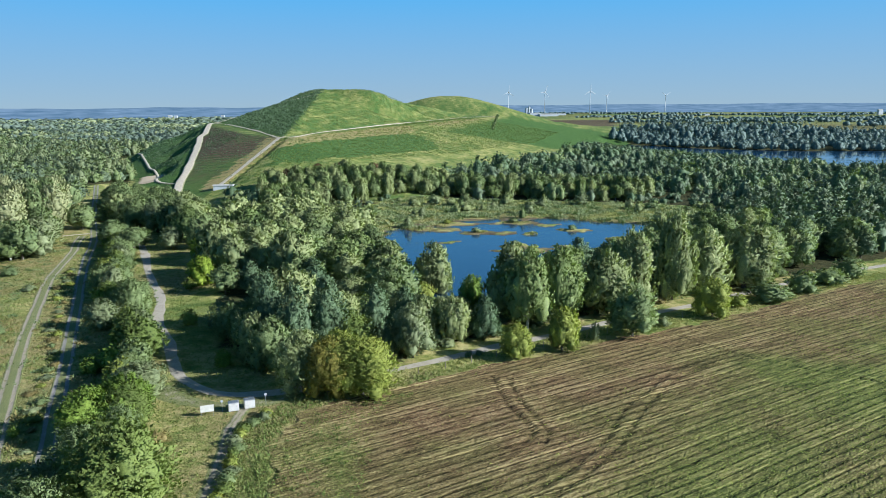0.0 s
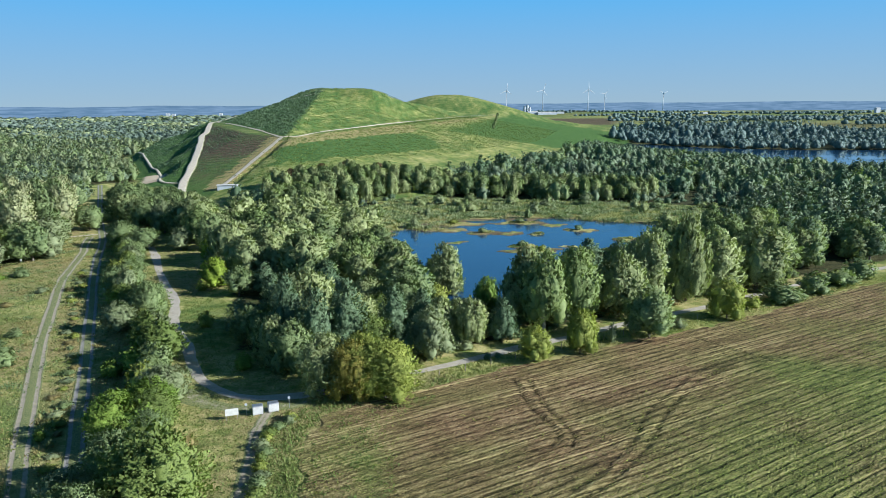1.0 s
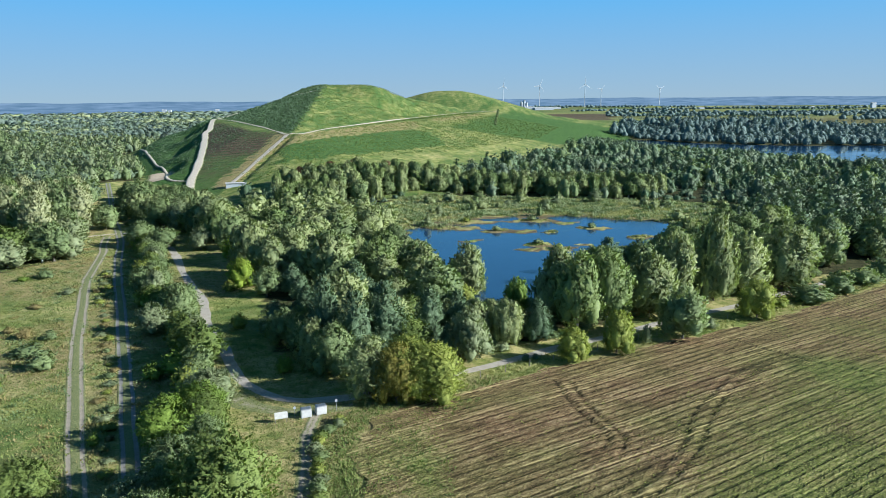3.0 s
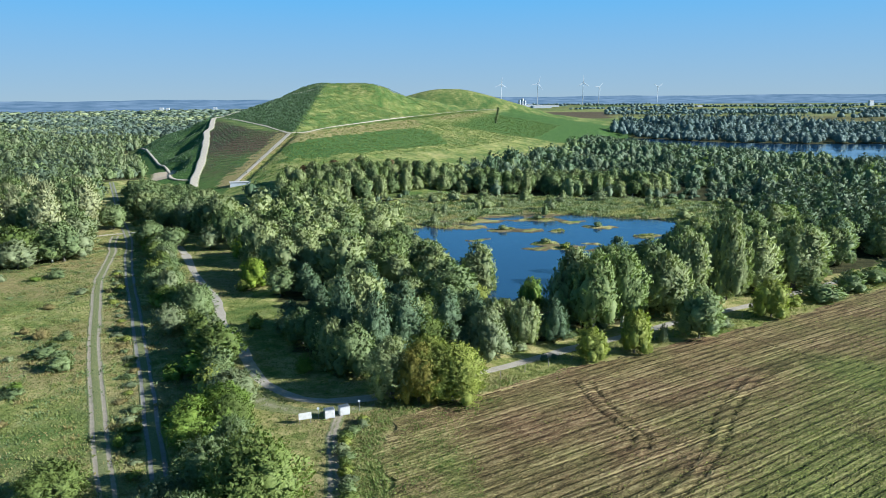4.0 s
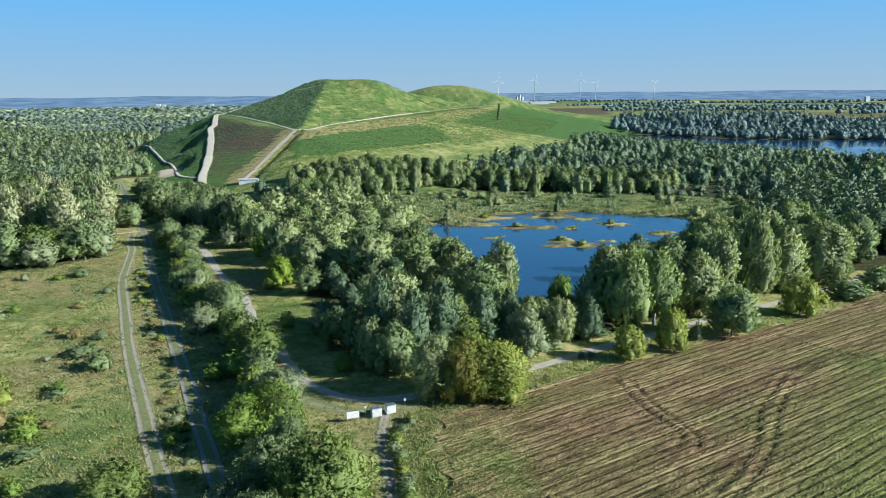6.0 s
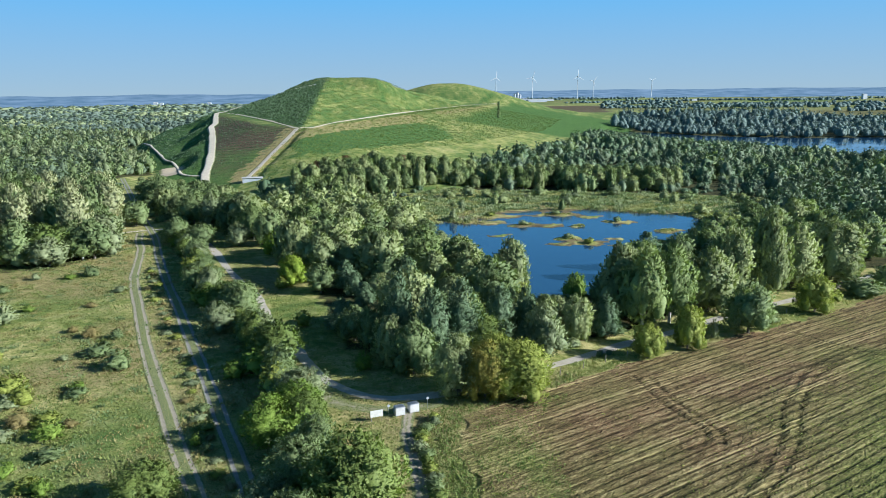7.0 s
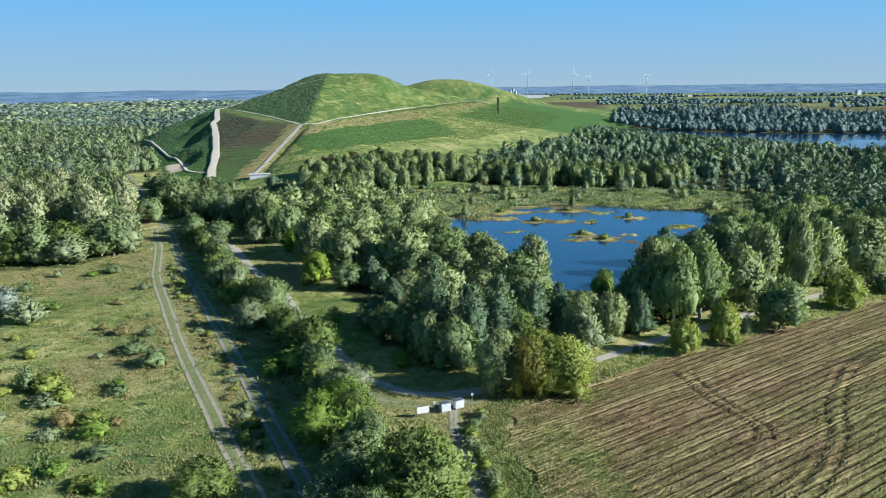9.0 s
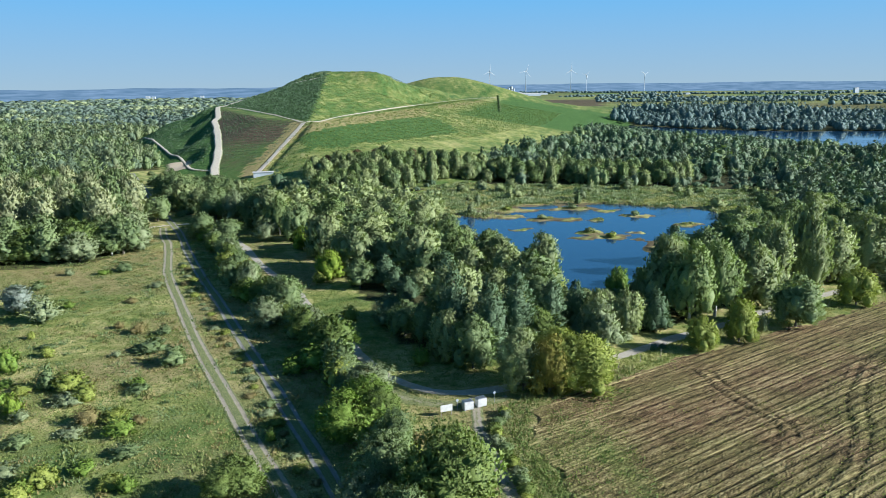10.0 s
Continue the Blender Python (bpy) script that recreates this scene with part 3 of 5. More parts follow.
ribbon("hill_path_1", TERRACE_PATH, 1.9, PALE, "pale gravel path round the heap's terrace", [0.4, 0.9, 1, 0.9, 0.4], 0.5, 0.1)
ribbon("hill_path_2", TOP_PATH, 4.5, PALE, "pale path near the heap's top", [0.5, 0.9, 1, 0.9, 0.5], 0.5, 0.4)
ribbon("hill_path_3", FOOT_PATH_LEFT, 3.2, PALE, "pale path along the foot of the heap", [0.05, 0.5, 1, 0.5, 0.05], 0.25, 0.3, level=True)
ribbon("sand_patch", curve([(-186, 450), (-193, 470), (-202, 496)], 4), 15, SAND, "bare pale sand at the foot of the heap", [0.05, 0.4, 0.8, 1, 1, 1, 1, 1, 0.8, 0.4, 0.05], 0.2, 1.2)
ribbon("drain", DITCH + np.array([-2.5, 0]), 3.5, PALE, "pale stone drainage channel down the heap", [0.8, 1, 1, 0.8], 0.3, 0.3)

# ---- field with its rows ----
RUTS = [curve([(8, 111), (8.5, 106), (9.5, 100), (11, 95), (12, 91), (10.5, 87.5), (8, 86)], 0.5), curve([(10.5, 110.5), (11, 105), (12, 99.5), (13.5, 94), (14.2, 90), (12.5, 86)], 0.5),
        curve([(54, 121), (44, 116.5), (37, 111), (33, 106), (28, 100), (25, 95), (22, 89), (15, 80), (9, 74)], 0.5), curve([(58, 120), (47, 116), (40, 111), (35.5, 106), (31, 100), (27.5, 94.5), (24, 88), (17, 79), (12, 74)], 0.5),
        curve([(46, 131), (55, 119), (68, 109), (86, 97), (100, 86)], 0.5)]


def build_field():
    c, s = math.cos(ROW_ANGLE), math.sin(ROW_ANGLE)
    us, vs = np.arange(-40, 190, 0.38), np.arange(-50, 110, 0.22)
    U, V = np.meshgrid(us, vs)
    x, y = U * c - V * s, 60 + U * s + V * c
    keep = inside(FIELD, x + 0.7 * np.sin(y * 0.45) + 0.4 * np.sin(y * 1.3 + 1), y + 0.35 * np.sin(x * 0.5) + 0.25 * np.sin(x * 1.6)) & (y > 52) & (np.abs(x + 20) < y * 0.72 + 30)
    wig = 0.25 * np.sin(U * 0.05 + 1) + 0.1 * np.sin(U * 0.23)
    ph = (V + wig) / 1.45
    row = np.abs((ph % 1.0) - 0.5) * 2
    strong = np.where(np.floor(ph) % 2 == 0, 1.0, 0.22)
    lane = np.sin(np.floor(ph) * 12.9898) * 437.58 % 6.283
    patchy = 0.5 + 0.5 * np.sin(U * 0.11 + lane) * np.sin(U * 0.043 + 3 * lane)
    strong = strong * (0.72 + 0.28 * patchy) * sstep(-14, -6, x)
    zz = -0.3 * sstep(0.6, 0.95, row) * strong + RNG.normal(0, 0.03, U.shape)
    rut = np.zeros_like(U)
    near = keep & (x < 90)
    for r in RUTS:
        d = np.full(U.shape, 9.0)
        d[near] = line_distance(r, x[near], y[near])
        rut = np.maximum(rut, np.exp(-(d / 0.32) ** 2) * (0.25 + 0.5 * (np.sin(x * 1.9 + y * 1.3) > -0.2)))
        zz += 0.07 * np.exp(-((d - 1.0) / 0.4) ** 2)
    zz = zz - 0.16 * rut
    green = sstep(8, 70, x * 0.8 - (y - 100) * 0.9) * 0.5 + 0.2 * sstep(0, 1, (-10 - x) / 10) - 0.12
    green += 0.35 * np.exp(-(line_distance(np.array([(-14, 84), (-10, 60)]), x, y) / 2.5) ** 2) + 0.4 * np.exp(-(line_distance(np.array([(58, 114), (80, 102), (100, 86)]), x, y) / 6) ** 2)
    # row tone: pale straw lines, ruts, and furrow shade painted as dark lines
    straw_and_shade = (np.exp(-((row - 0.5) / 0.12) ** 2) * (np.sin(np.floor(ph) * 5.1) > 0.1) * 2.0 * patchy - 2.2 * sstep(0.62, 0.9, row) * strong - rut).clip(-2.2, 1.3)
    ids = np.full(U.shape, -1)
    ids[keep] = np.arange(keep.sum())
    q = np.stack([ids[:-1, :-1], ids[:-1, 1:], ids[1:, 1:], ids[1:, :-1]], -1).reshape(-1, 4)
    q = q[(q >= 0).all(1)]
    z = ground_z(x, y) + 0.1 + zz
    me = raw_mesh("field", np.stack([x[keep], y[keep], z[keep]], -1), q, mats=[field_material()])
    a = me.attributes.new("wear", "FLOAT", "POINT")
    a.data.foreach_set("value", green[keep].astype(np.float32))
    a = me.attributes.new("along", "FLOAT_VECTOR", "POINT")
    a.data.foreach_set("vector", np.stack([U[keep] / 9, V[keep], 0 * U[keep]], -1).astype(np.float32).ravel())
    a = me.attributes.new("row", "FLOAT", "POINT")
    a.data.foreach_set("value", straw_and_shade[keep].astype(np.float32))
    tagged(new("field", me), "harvested brown field with straw rows and green regrowth", "field", kind="structure")


build_field()

# ---- water ----
WATER = water_material()


def water(name, poly, z, label):
    bm = bmesh.new()
    bmesh.ops.triangulate(bm, faces=[bm.faces.new([bm.verts.new((x, y, z)) for x, y in poly])])
    me = bpy.data.meshes.new(name)
    bm.to_mesh(me)
    bm.free()
    me.materials.append(WATER)
    tagged(new(name, me), label, "water", kind="structure")


water("water_1", [(-40, 165), (60, 165), (110, 240), (110, 345), (-45, 345)], -8.0, "still blue pond with muddy islets")
water("water_2", LAKE, -8.3, "calm lake between woods reflecting the sky")


# ---- foliage ----
def unit(v):
    return v / (np.linalg.norm(v, axis=-1, keepdims=True) + 1e-9)


PROFILE = {
    "round": ((0, 0.45), (0.15, 0.8), (0.4, 1.0), (0.62, 0.98), (0.78, 0.85), (0.9, 0.63), (0.97, 0.38), (1, 0.14)),
    "drop": ((0, 0.5), (0.2, 0.86), (0.45, 1.0), (0.65, 0.95), (0.8, 0.78), (0.9, 0.57), (0.97, 0.33), (1, 0.12)),
    "cone": ((0, 0.7), (0.12, 1.0), (0.35, 0.92), (0.6, 0.74), (0.8, 0.5), (0.94, 0.26), (1, 0.06)),
}


def crown_leaders(kind, rng):
    """Domes of a crown 10 m high and about 7 m wide: x, y, foot, top, radius and profile of each."""
    out = []

    def ring(n, off, tops, radius, deep, profile):
        turn = rng.uniform(0, 6.283)
        for i in range(n):
            a, o, top = turn + i * 6.283 / n + rng.normal(0, 0.3), rng.uniform(*off), rng.uniform(*tops)
            out.append((o * math.cos(a), o * math.sin(a), max(top - rng.uniform(*deep), 0.1), top, rng.uniform(*radius), profile))

    if kind == "willow":
        out.append((0, 0, 0.6, 10.0, 2.7, "drop"))
        ring(5, (1.6, 2.3), (7.0, 9.6), (1.6, 2.2), (4.8, 6.8), "drop")
        ring(4, (2.0, 2.5), (4.2, 5.8), (1.6, 2.0), (4.0, 5.5), "round")
    elif kind == "poplar":
        out.append((0, 0, 1.8, 10.0, 2.2, "round"))
        ring(6, (1.5, 2.4), (7.4, 9.8), (1.4, 1.9), (4.6, 6.5), "round")
        ring(3, (1.7, 2.3), (4.6, 6.2), (1.5, 1.8), (3.0, 4.5), "round")
    elif kind == "pine":
        out.append((0, 0, 0.9, 10.0, 3.2, "cone"))
        ring(4, (1.1, 1.6), (6.0, 7.8), (1.4, 1.8), (3.0, 4.0), "round")
        ring(5, (1.9, 2.4), (3.6, 5.4), (1.5, 1.9), (2.8, 3.8), "round")
    elif kind == "aspen":
        out.append((0, 0, 1.6, 10.0, 3.1, "round"))
        ring(5, (1.4, 2.0), (6.8, 9.0), (1.8, 2.2), (4.0, 5.5), "round")
    elif kind in ("bush", "dry"):
        out.append((0, 0, -0.4, 9.2, 3.1, "round"))
        ring(4, (1.4, 2.1), (5.0, 7.6), (1.7, 2.2), (5.0, 7.0), "round")
    elif kind in ("maple", "orange", "yellow", "lime"):
        out.append((0, 0, 0.6, 10.0, 2.6, "round"))
        ring(6, (1.7, 2.4), (6.8, 9.4), (1.6, 2.1), (4.4, 5.8), "round")
        ring(4, (2.0, 2.6), (3.8, 5.4), (1.5, 1.9), (3.4, 4.6), "round")
    else:
        out.append((0, 0, 0.9, 10.0, 2.9, "round"))
        ring(6, (1.7, 2.3), (7.0, 9.4), (1.7, 2.2), (4.2, 5.6), "round")
        ring(4, (2.1, 2.6), (4.4, 6.0), (1.6, 2.0), (3.4, 4.6), "round")
    return out


def foliage(leaders, sprays, per, size, rng, rise=0.6, narrow=0.55, reach=1.0, core=0.52, clump=0.3, segs=6):
    """Leafy sprays standing off the rough core of each leader; folded kites along every spray are its leaves."""
    V, N, T, base = [], [], [], 0
    cols = np.array([ld[:5] for ld in leaders], float)
    mid = np.array([0, 0, 0.42 * cols[:, 3].max()])
    prof = [np.array(PROFILE[ld[5]]) for ld in leaders]
    lobe = rng.uniform(0, 6.283, (len(leaders), 3))

    def radius_at(k, w, ang):
        wave = 1 + 0.16 * np.sin(2 * ang + 3 * w + lobe[k, 0]) + 0.13 * np.sin(3 * ang + 6 * w + lobe[k, 1]) + 0.1 * np.sin(12 * w + ang + lobe[k, 2])
        return cols[k, 4] * np.interp(w, prof[k][:, 0], prof[k][:, 1]) * wave

    for k in range(len(leaders)):
        rows = np.array([0.0, 0.18, 0.42, 0.66, 0.86, 1.0])
        W, A = np.meshgrid(rows, np.arange(segs) * 6.283 / segs, indexing="ij")
        r = radius_at(k, W, A) * core * (1 + rng.normal(0, 0.08, W.shape))
        z = cols[k, 2] + (cols[k, 3] - cols[k, 2]) * (0.08 + (0.5 + 0.4 * core) * W)
        v = np.stack([cols[k, 0] + r * np.cos(A), cols[k, 1] + r * np.sin(A), z], -1).reshape(-1, 3)
        V.append(v)
        N.append(unit(np.stack([np.cos(A), np.sin(A), W * 1.4 - 0.4], -1).reshape(-1, 3)))
        i = np.arange(len(rows) * segs).reshape(len(rows), segs)
        j = np.roll(i, -1, axis=1)
        quad = np.stack([i[:-1], j[:-1], j[1:], i[1:]], -1).reshape(-1, 4)
        T += [quad[:, :3] + base, quad[:, [0, 2, 3]] + base]
        base += len(v)
    share = cols[:, 4] * (cols[:, 3] - cols[:, 2])
    pick = rng.choice(len(leaders), int(sprays), p=share / share.sum())
    w, ang = rng.random(len(pick)) ** 0.72, rng.uniform(0, 6.283, len(pick))
    P, D, F = np.zeros((len(pick), 3)), np.zeros((len(pick), 3)), np.zeros((len(pick), 3))
    for k in range(len(leaders)):
        m = pick == k
        f = rng.uniform(0.72, 1.02, m.sum()) + (rng.random(m.sum()) < 0.12) * rng.uniform(0.05, 0.25, m.sum())
        r = radius_at(k, w[m], ang[m]) * f
        c, sn = np.cos(ang[m]), np.sin(ang[m])
        P[m] = np.stack([cols[k, 0] + r * c, cols[k, 1] + r * sn, cols[k, 2] + (cols[k, 3] - cols[k, 2]) * w[m]], -1)
        out = np.stack([c, sn, 1.4 * w[m] - 0.55], -1)
        F[m] = unit(0.4 * unit(out) + 0.75 * unit((P[m] - mid) / (3.4, 3.4, 5.0)))
        D[m] = unit(np.stack([c, sn, 0 * c], -1) * (1.1 - 0.75 * w[m])[:, None] + np.array([0, 0, 1]) * rise * (0.35 + w[m])[:, None])
    D = unit(D + rng.normal(0, 0.22, D.shape))
    F = unit(F + rng.normal(0, clump, F.shape) * 0.6)
    length = reach * rng.uniform(0.55, 1.25, len(pick))
    g = np.repeat(np.arange(len(pick)), per)
    t = rng.uniform(-0.5, 0.62, len(g))
    p = P[g] + D[g] * (t * length[g])[:, None] + rng.normal(0, 0.2, (len(g), 3)) * (reach * (1.0 - 0.75 * np.abs(t)))[:, None]
    u = unit(D[g] + rng.normal(0, 0.6, p.shape))
    nrm = F[g] + rng.normal(0, 0.4, p.shape)
    side = unit(np.cross(u, nrm))
    nrm = np.cross(side, u)
    s = (size * rng.uniform(0.6, 1.4, len(g)))[:, None]
    quads = np.stack([p - u * s * 0.5, p + side * s * narrow * 0.6 + nrm * s * 0.12, p + u * s * 0.5, p - side * s * narrow * 0.6 + nrm * s * 0.12], 1)
    V.append(quads.reshape(-1, 3))
    N.append(np.repeat(unit(0.8 * F[g] + 0.2 * nrm), 4, axis=0))
    Q = base + np.arange(len(g) * 4).reshape(-1, 4)
    return np.concatenate(V), Q, np.concatenate(T), np.concatenate(N)


def trunk_mesh(name, kind, leaders, rng, mat):
    bm = bmesh.new()
    bush = kind in ("bush", "dry")
    top = 4.0 if bush else 8.8 if kind in ("pine", "poplar") else 6.5
    r = 0.1 if bush else 0.2
    stems = 3 if kind in ("willow", "bush", "dry") else 1
    for s in range(stems):
        a = s * 2.1
        lean = 0.0 if stems == 1 else 1.1
        pts = [Vector((lean * t * math.cos(a) + rng.normal(0, 0.06), lean * t * math.sin(a) + rng.normal(0, 0.06), -0.6 + (top + 0.6) * t)) for t in (0, 0.25, 0.5, 0.75, 1)]
        for i in range(4):
            tube(bm, pts[i], pts[i + 1], r * (1.25 - i * 0.27), r * (1.25 - (i + 1) * 0.27), 6)
    for x, y, foot, tip, rad, _ in leaders[1:]:
        c = Vector((x, y, foot + 0.55 * (tip - foot)))
        tube(bm, (x * 0.08, y * 0.08, min(c.z * 0.45, top * 0.8)), c, r * 0.45, r * 0.12, 4)
    me = bpy.data.meshes.new(name)
    bm.to_mesh(me)
    bm.free()
    me.materials.append(mat)
    return me


TEMPLATES = {}
LABELS = {"bright": "leafy green tree with sunlit yellowish sprays", "broad": "dark green broadleaf tree with a dense rounded crown", "willow": "grey-green willow with upright billowing crown", "poplar": "tall green poplar with slender pale stems",
          "pine": "dark blue-green pine with tiered branches", "maple": "yellow-green young maple turning in early autumn", "lime": "fresh light green tree among darker ones",
          "yellow": "bright yellow-green small tree in the sun", "orange": "maple with orange-brown autumn tips", "aspen": "tall pale aspen with olive and silvery leaves",
          "grey": "dull grey-green shrub-like tree beside the track", "silver": "silvery white-leaved shrub in the meadow", "bush": "low green bush in the rough grass",
          "dry": "dried straw-brown shrub in the meadow", "rust": "rust-brown tree at the edge of the wood"}


def tree(kind, x, y, height, radius, near=True, variant=0, colour=None):
    """One tree or bush: an empty at its foot with trunk and crown."""
    colour = colour or ("broad" if kind == "bush" else kind)
    close = near and y < 112 and kind not in ("bush", "dry")
    key = (kind, colour, near, variant, close)
    turn = random.uniform(0, 360)
    m = pose(x, y, float(ground_z(x, y)) - 0.05, random.uniform(-2, 2), random.uniform(-2, 2), turn) @ Matrix.Diagonal((radius / 3.9, radius / 3.9, height / 10, 1))
    if key in TEMPLATES:
        sc = TEMPLATES[key].scale
        return copy_thing(TEMPLATES[key], m @ Matrix.Diagonal((1 / sc[0], 1 / sc[1], 1 / sc[2], 1)))
    rng = np.random.default_rng(len(TEMPLATES) + 11)
    leaders = crown_leaders(kind, rng)
    big = kind not in ("bush", "dry")
    sprays, per, size = (1000, 12, 0.33) if close else (620, 10, 0.46) if near and big else (150, 7, 0.8) if near else (500, 8, 0.58) if big else (80, 5, 1.3)
    narrow, rise = {"willow": (0.34, 1.2), "pine": (0.36, 0.55), "poplar": (0.4, 1.2), "aspen": (0.4, 0.9), "dry": (0.25, 1.2), "maple": (0.42, 0.9), "orange": (0.42, 0.9), "yellow": (0.42, 0.9)}.get(kind, (0.45, 0.8))
    reach = {"pine": 0.95, "willow": 1.15, "maple": 1.15, "orange": 1.15, "yellow": 1.1, "bush": 1.3, "dry": 1.4}.get(kind, 1.0)
    size *= 0.9 if kind == "pine" else 1.3 if kind == "willow" else 1.0
    V, Q, T, N = foliage(leaders, sprays, per, size, rng, rise, narrow, reach, 0.52 if close else 0.62, 0.3 if close else 0.2)
    empty = new("bush" if not big else {"broad": "broadleaf_tree", "bright": "broadleaf_tree", "lime": "young_tree", "yellow": "young_tree", "orange": "maple_tree", "grey": "grey_tree", "silver": "silver_shrub", "rust": "broadleaf_tree"}.get(kind, kind + "_tree"))
    tr = new("trunk", trunk_mesh("trunk", kind, leaders, rng, BARK_PALE if kind in ("poplar", "aspen") else BARK))
    cr = new("crown", raw_mesh("crown", V, Q, T, [LEAF[colour]], smooth=True, normals=N))
    tr.parent = cr.parent = empty
    tagged(empty, LABELS[kind] if colour in (kind, "broad") else LABELS.get(colour, LABELS[kind]), "bush" if not big else "tree", "bushes" if not big else "trees")
    empty.matrix_basis = m
    TEMPLATES[key] = empty
    return empty



# ---- trees that stand out: kind, x, y, height, crown radius ----
FRONT = [
    ("willow", -22.3, 105.5, 10, 4.3), ("orange", -18.2, 103.6, 9.6, 3.6), ("maple", -12.9, 104.5, 9.2, 5.4), ("maple", -16.4, 106, 9.9, 4.4), ("maple", 12.9, 120, 6.4, 3.0), ("maple", 21.8, 124, 8.2, 3.0),
    ("broad", 36.9, 131.5, 10.3, 4.8), ("maple", 57.5, 144.5, 8.4, 4.0), ("pine", -9.7, 121, 7.0, 2.2), ("grey", -5.6, 121, 9.7, 4.0), ("pine", 7.8, 131, 8.6, 3.2),
]
SECOND = [
    ("pine", -26, 119, 13.8, 4.6), ("pine", -21, 122, 14.6, 4.7), ("pine", -13.3, 130, 11.4, 3.9), ("pine", -7.5, 133, 9.9, 3.4), ("poplar", 16.8, 136, 16.4, 5.6),
    ("poplar", 23.5, 139, 16.2, 5.4), ("willow", 13.9, 143, 16, 5.6), ("willow", 34.3, 146, 13.8, 5.6), ("willow", 42.3, 154, 17, 4.8), ("willow", 53.2, 158, 20, 5.1),
    ("willow", 62.1, 163, 15.2, 6.0), ("willow", 74.2, 168, 15.6, 6.8), ("willow", -2.4, 197.5, 15.1, 5.8), ("lime", 6.3, 151.5, 9.2, 2.8), ("broad", -29.5, 114.5, 9.5, 3.8), ("willow", -33.5, 119.5, 9, 3.4),
]
LANE = [
    ("lime", -49.2, 90.6, 7.1, 4.2), ("lime", -46.5, 97.4, 6.6, 3.8), ("bright", -54.2, 120.2, 8.1, 4.6), ("bright", -60.8, 132.5, 6.5, 3.5), ("broad", -68.4, 150.7, 7.5, 4.6),
    ("grey", -70.2, 139.6, 6.4, 3.5), ("broad", -84.7, 171, 6.6, 3.0), ("broad", -90, 193, 4.8, 4.2), ("broad", -99, 223.5, 7.3, 4.8), ("broad", -108, 228, 8.4, 4.6),
    ("broad", -113, 262, 11.5, 6.8), ("grey", -103.7, 254, 12.4, 4.8), ("broad", -95.9, 246.9, 13.0, 5.3), ("broad", -97.2, 265.8, 11.2, 5.0), ("poplar", -84, 232, 12.5, 5.0), ("broad", -77, 222, 12, 4.6), ("grey", -86.4, 221.8, 7.2, 3.8), ("broad", -133.5, 260, 9.4, 5.2), ("bright", -61.2, 76.6, 5.6, 3.8), ("bright", -35.5, 70.5, 11.8, 5.6), ("broad", -40.5, 63, 9, 4.0), ("grey", -45.5, 71, 6.5, 3.2), ("broad", -34, 56, 9, 4), ("broad", -43.5, 77.5, 7.5, 4.0),
]
GLADE = [
    ("yellow", -60.8, 174.5, 7.8, 3.8), ("yellow", -72.6, 210, 7.0, 4.0), ("silver", -126.4, 152.3, 6.3, 3.2), ("broad", -37, 126.5, 9.0, 3.3), ("pine", -32.6, 125, 14.8, 4.3), ("maple", -5, 168, 8, 3.5),
]
for i, (kind, x, y, hh, rr) in enumerate(FRONT + SECOND + LANE + GLADE):
    tree(kind, x, y, hh, rr, True, i % 3 if kind in ("broad", "willow", "pine") else i % 2)
SHRUBS = [
    (-38.3, 116.8, 3.6, 1.7, "lime"), (-60.6, 115, 3.2, 2.2, "lime"), (-59.6, 91, 2.0, 0.9, "lime"), (-96.1, 110.6, 3.4, 2.7, "maple"), (-99.9, 110.9, 4.6, 1.8, "broad"), (-87.8, 98, 2.8, 2.1, "dry"),
    (-81.4, 94.1, 2.8, 2.3, "lime"), (-99.9, 100.7, 4.2, 1.5, "yellow"), (-118.2, 145.7, 6.0, 3.5, "grey"), (-95, 137.2, 2.6, 1.9, "dry"), (-82.4, 120.5, 3.6, 2.8, "broad"), (-88.9, 127.7, 2.2, 3.2, "broad"),
    (-86, 81.3, 3.0, 2.1, "maple"), (-74.9, 79.4, 2.2, 1.3, "lime"), (-117.3, 187.1, 2.8, 2.7, "broad"), (-110.4, 118.5, 5.0, 2.3, "lime"),
]
SHRUBS_RIGHT = [
    (74.9, 156, 4.7, 5.4, "broad"), (86.3, 163.5, 5.6, 4.0, "broad"), (66, 152, 3.0, 2.5, "maple"), (45, 138, 2.2, 1.6, "grey"), (29, 129.5, 4.2, 1.0, "grey"), (-53, 142, 3.6, 1.8, "maple"),
    (-40.5, 84, 3.2, 2.2, "maple"), (-39, 88.5, 2.2, 1.8, "dry"), (-63, 172, 3.2, 2.2, "maple"), (97, 171, 4.5, 4.5, "broad"), (106, 178, 5.5, 4.5, "broad"), (-80, 160, 4, 2.6, "maple"), (6.3, 121.6, 1.2, 0.6, "pine"), (4.4, 120.9, 1.5, 0.8, "pine"),
]
for i, (x, y, hh, rr, col) in enumerate(SHRUBS + SHRUBS_RIGHT):
    tree("dry" if col == "dry" else "bush", x, y, hh, rr, True, i % 2, col)

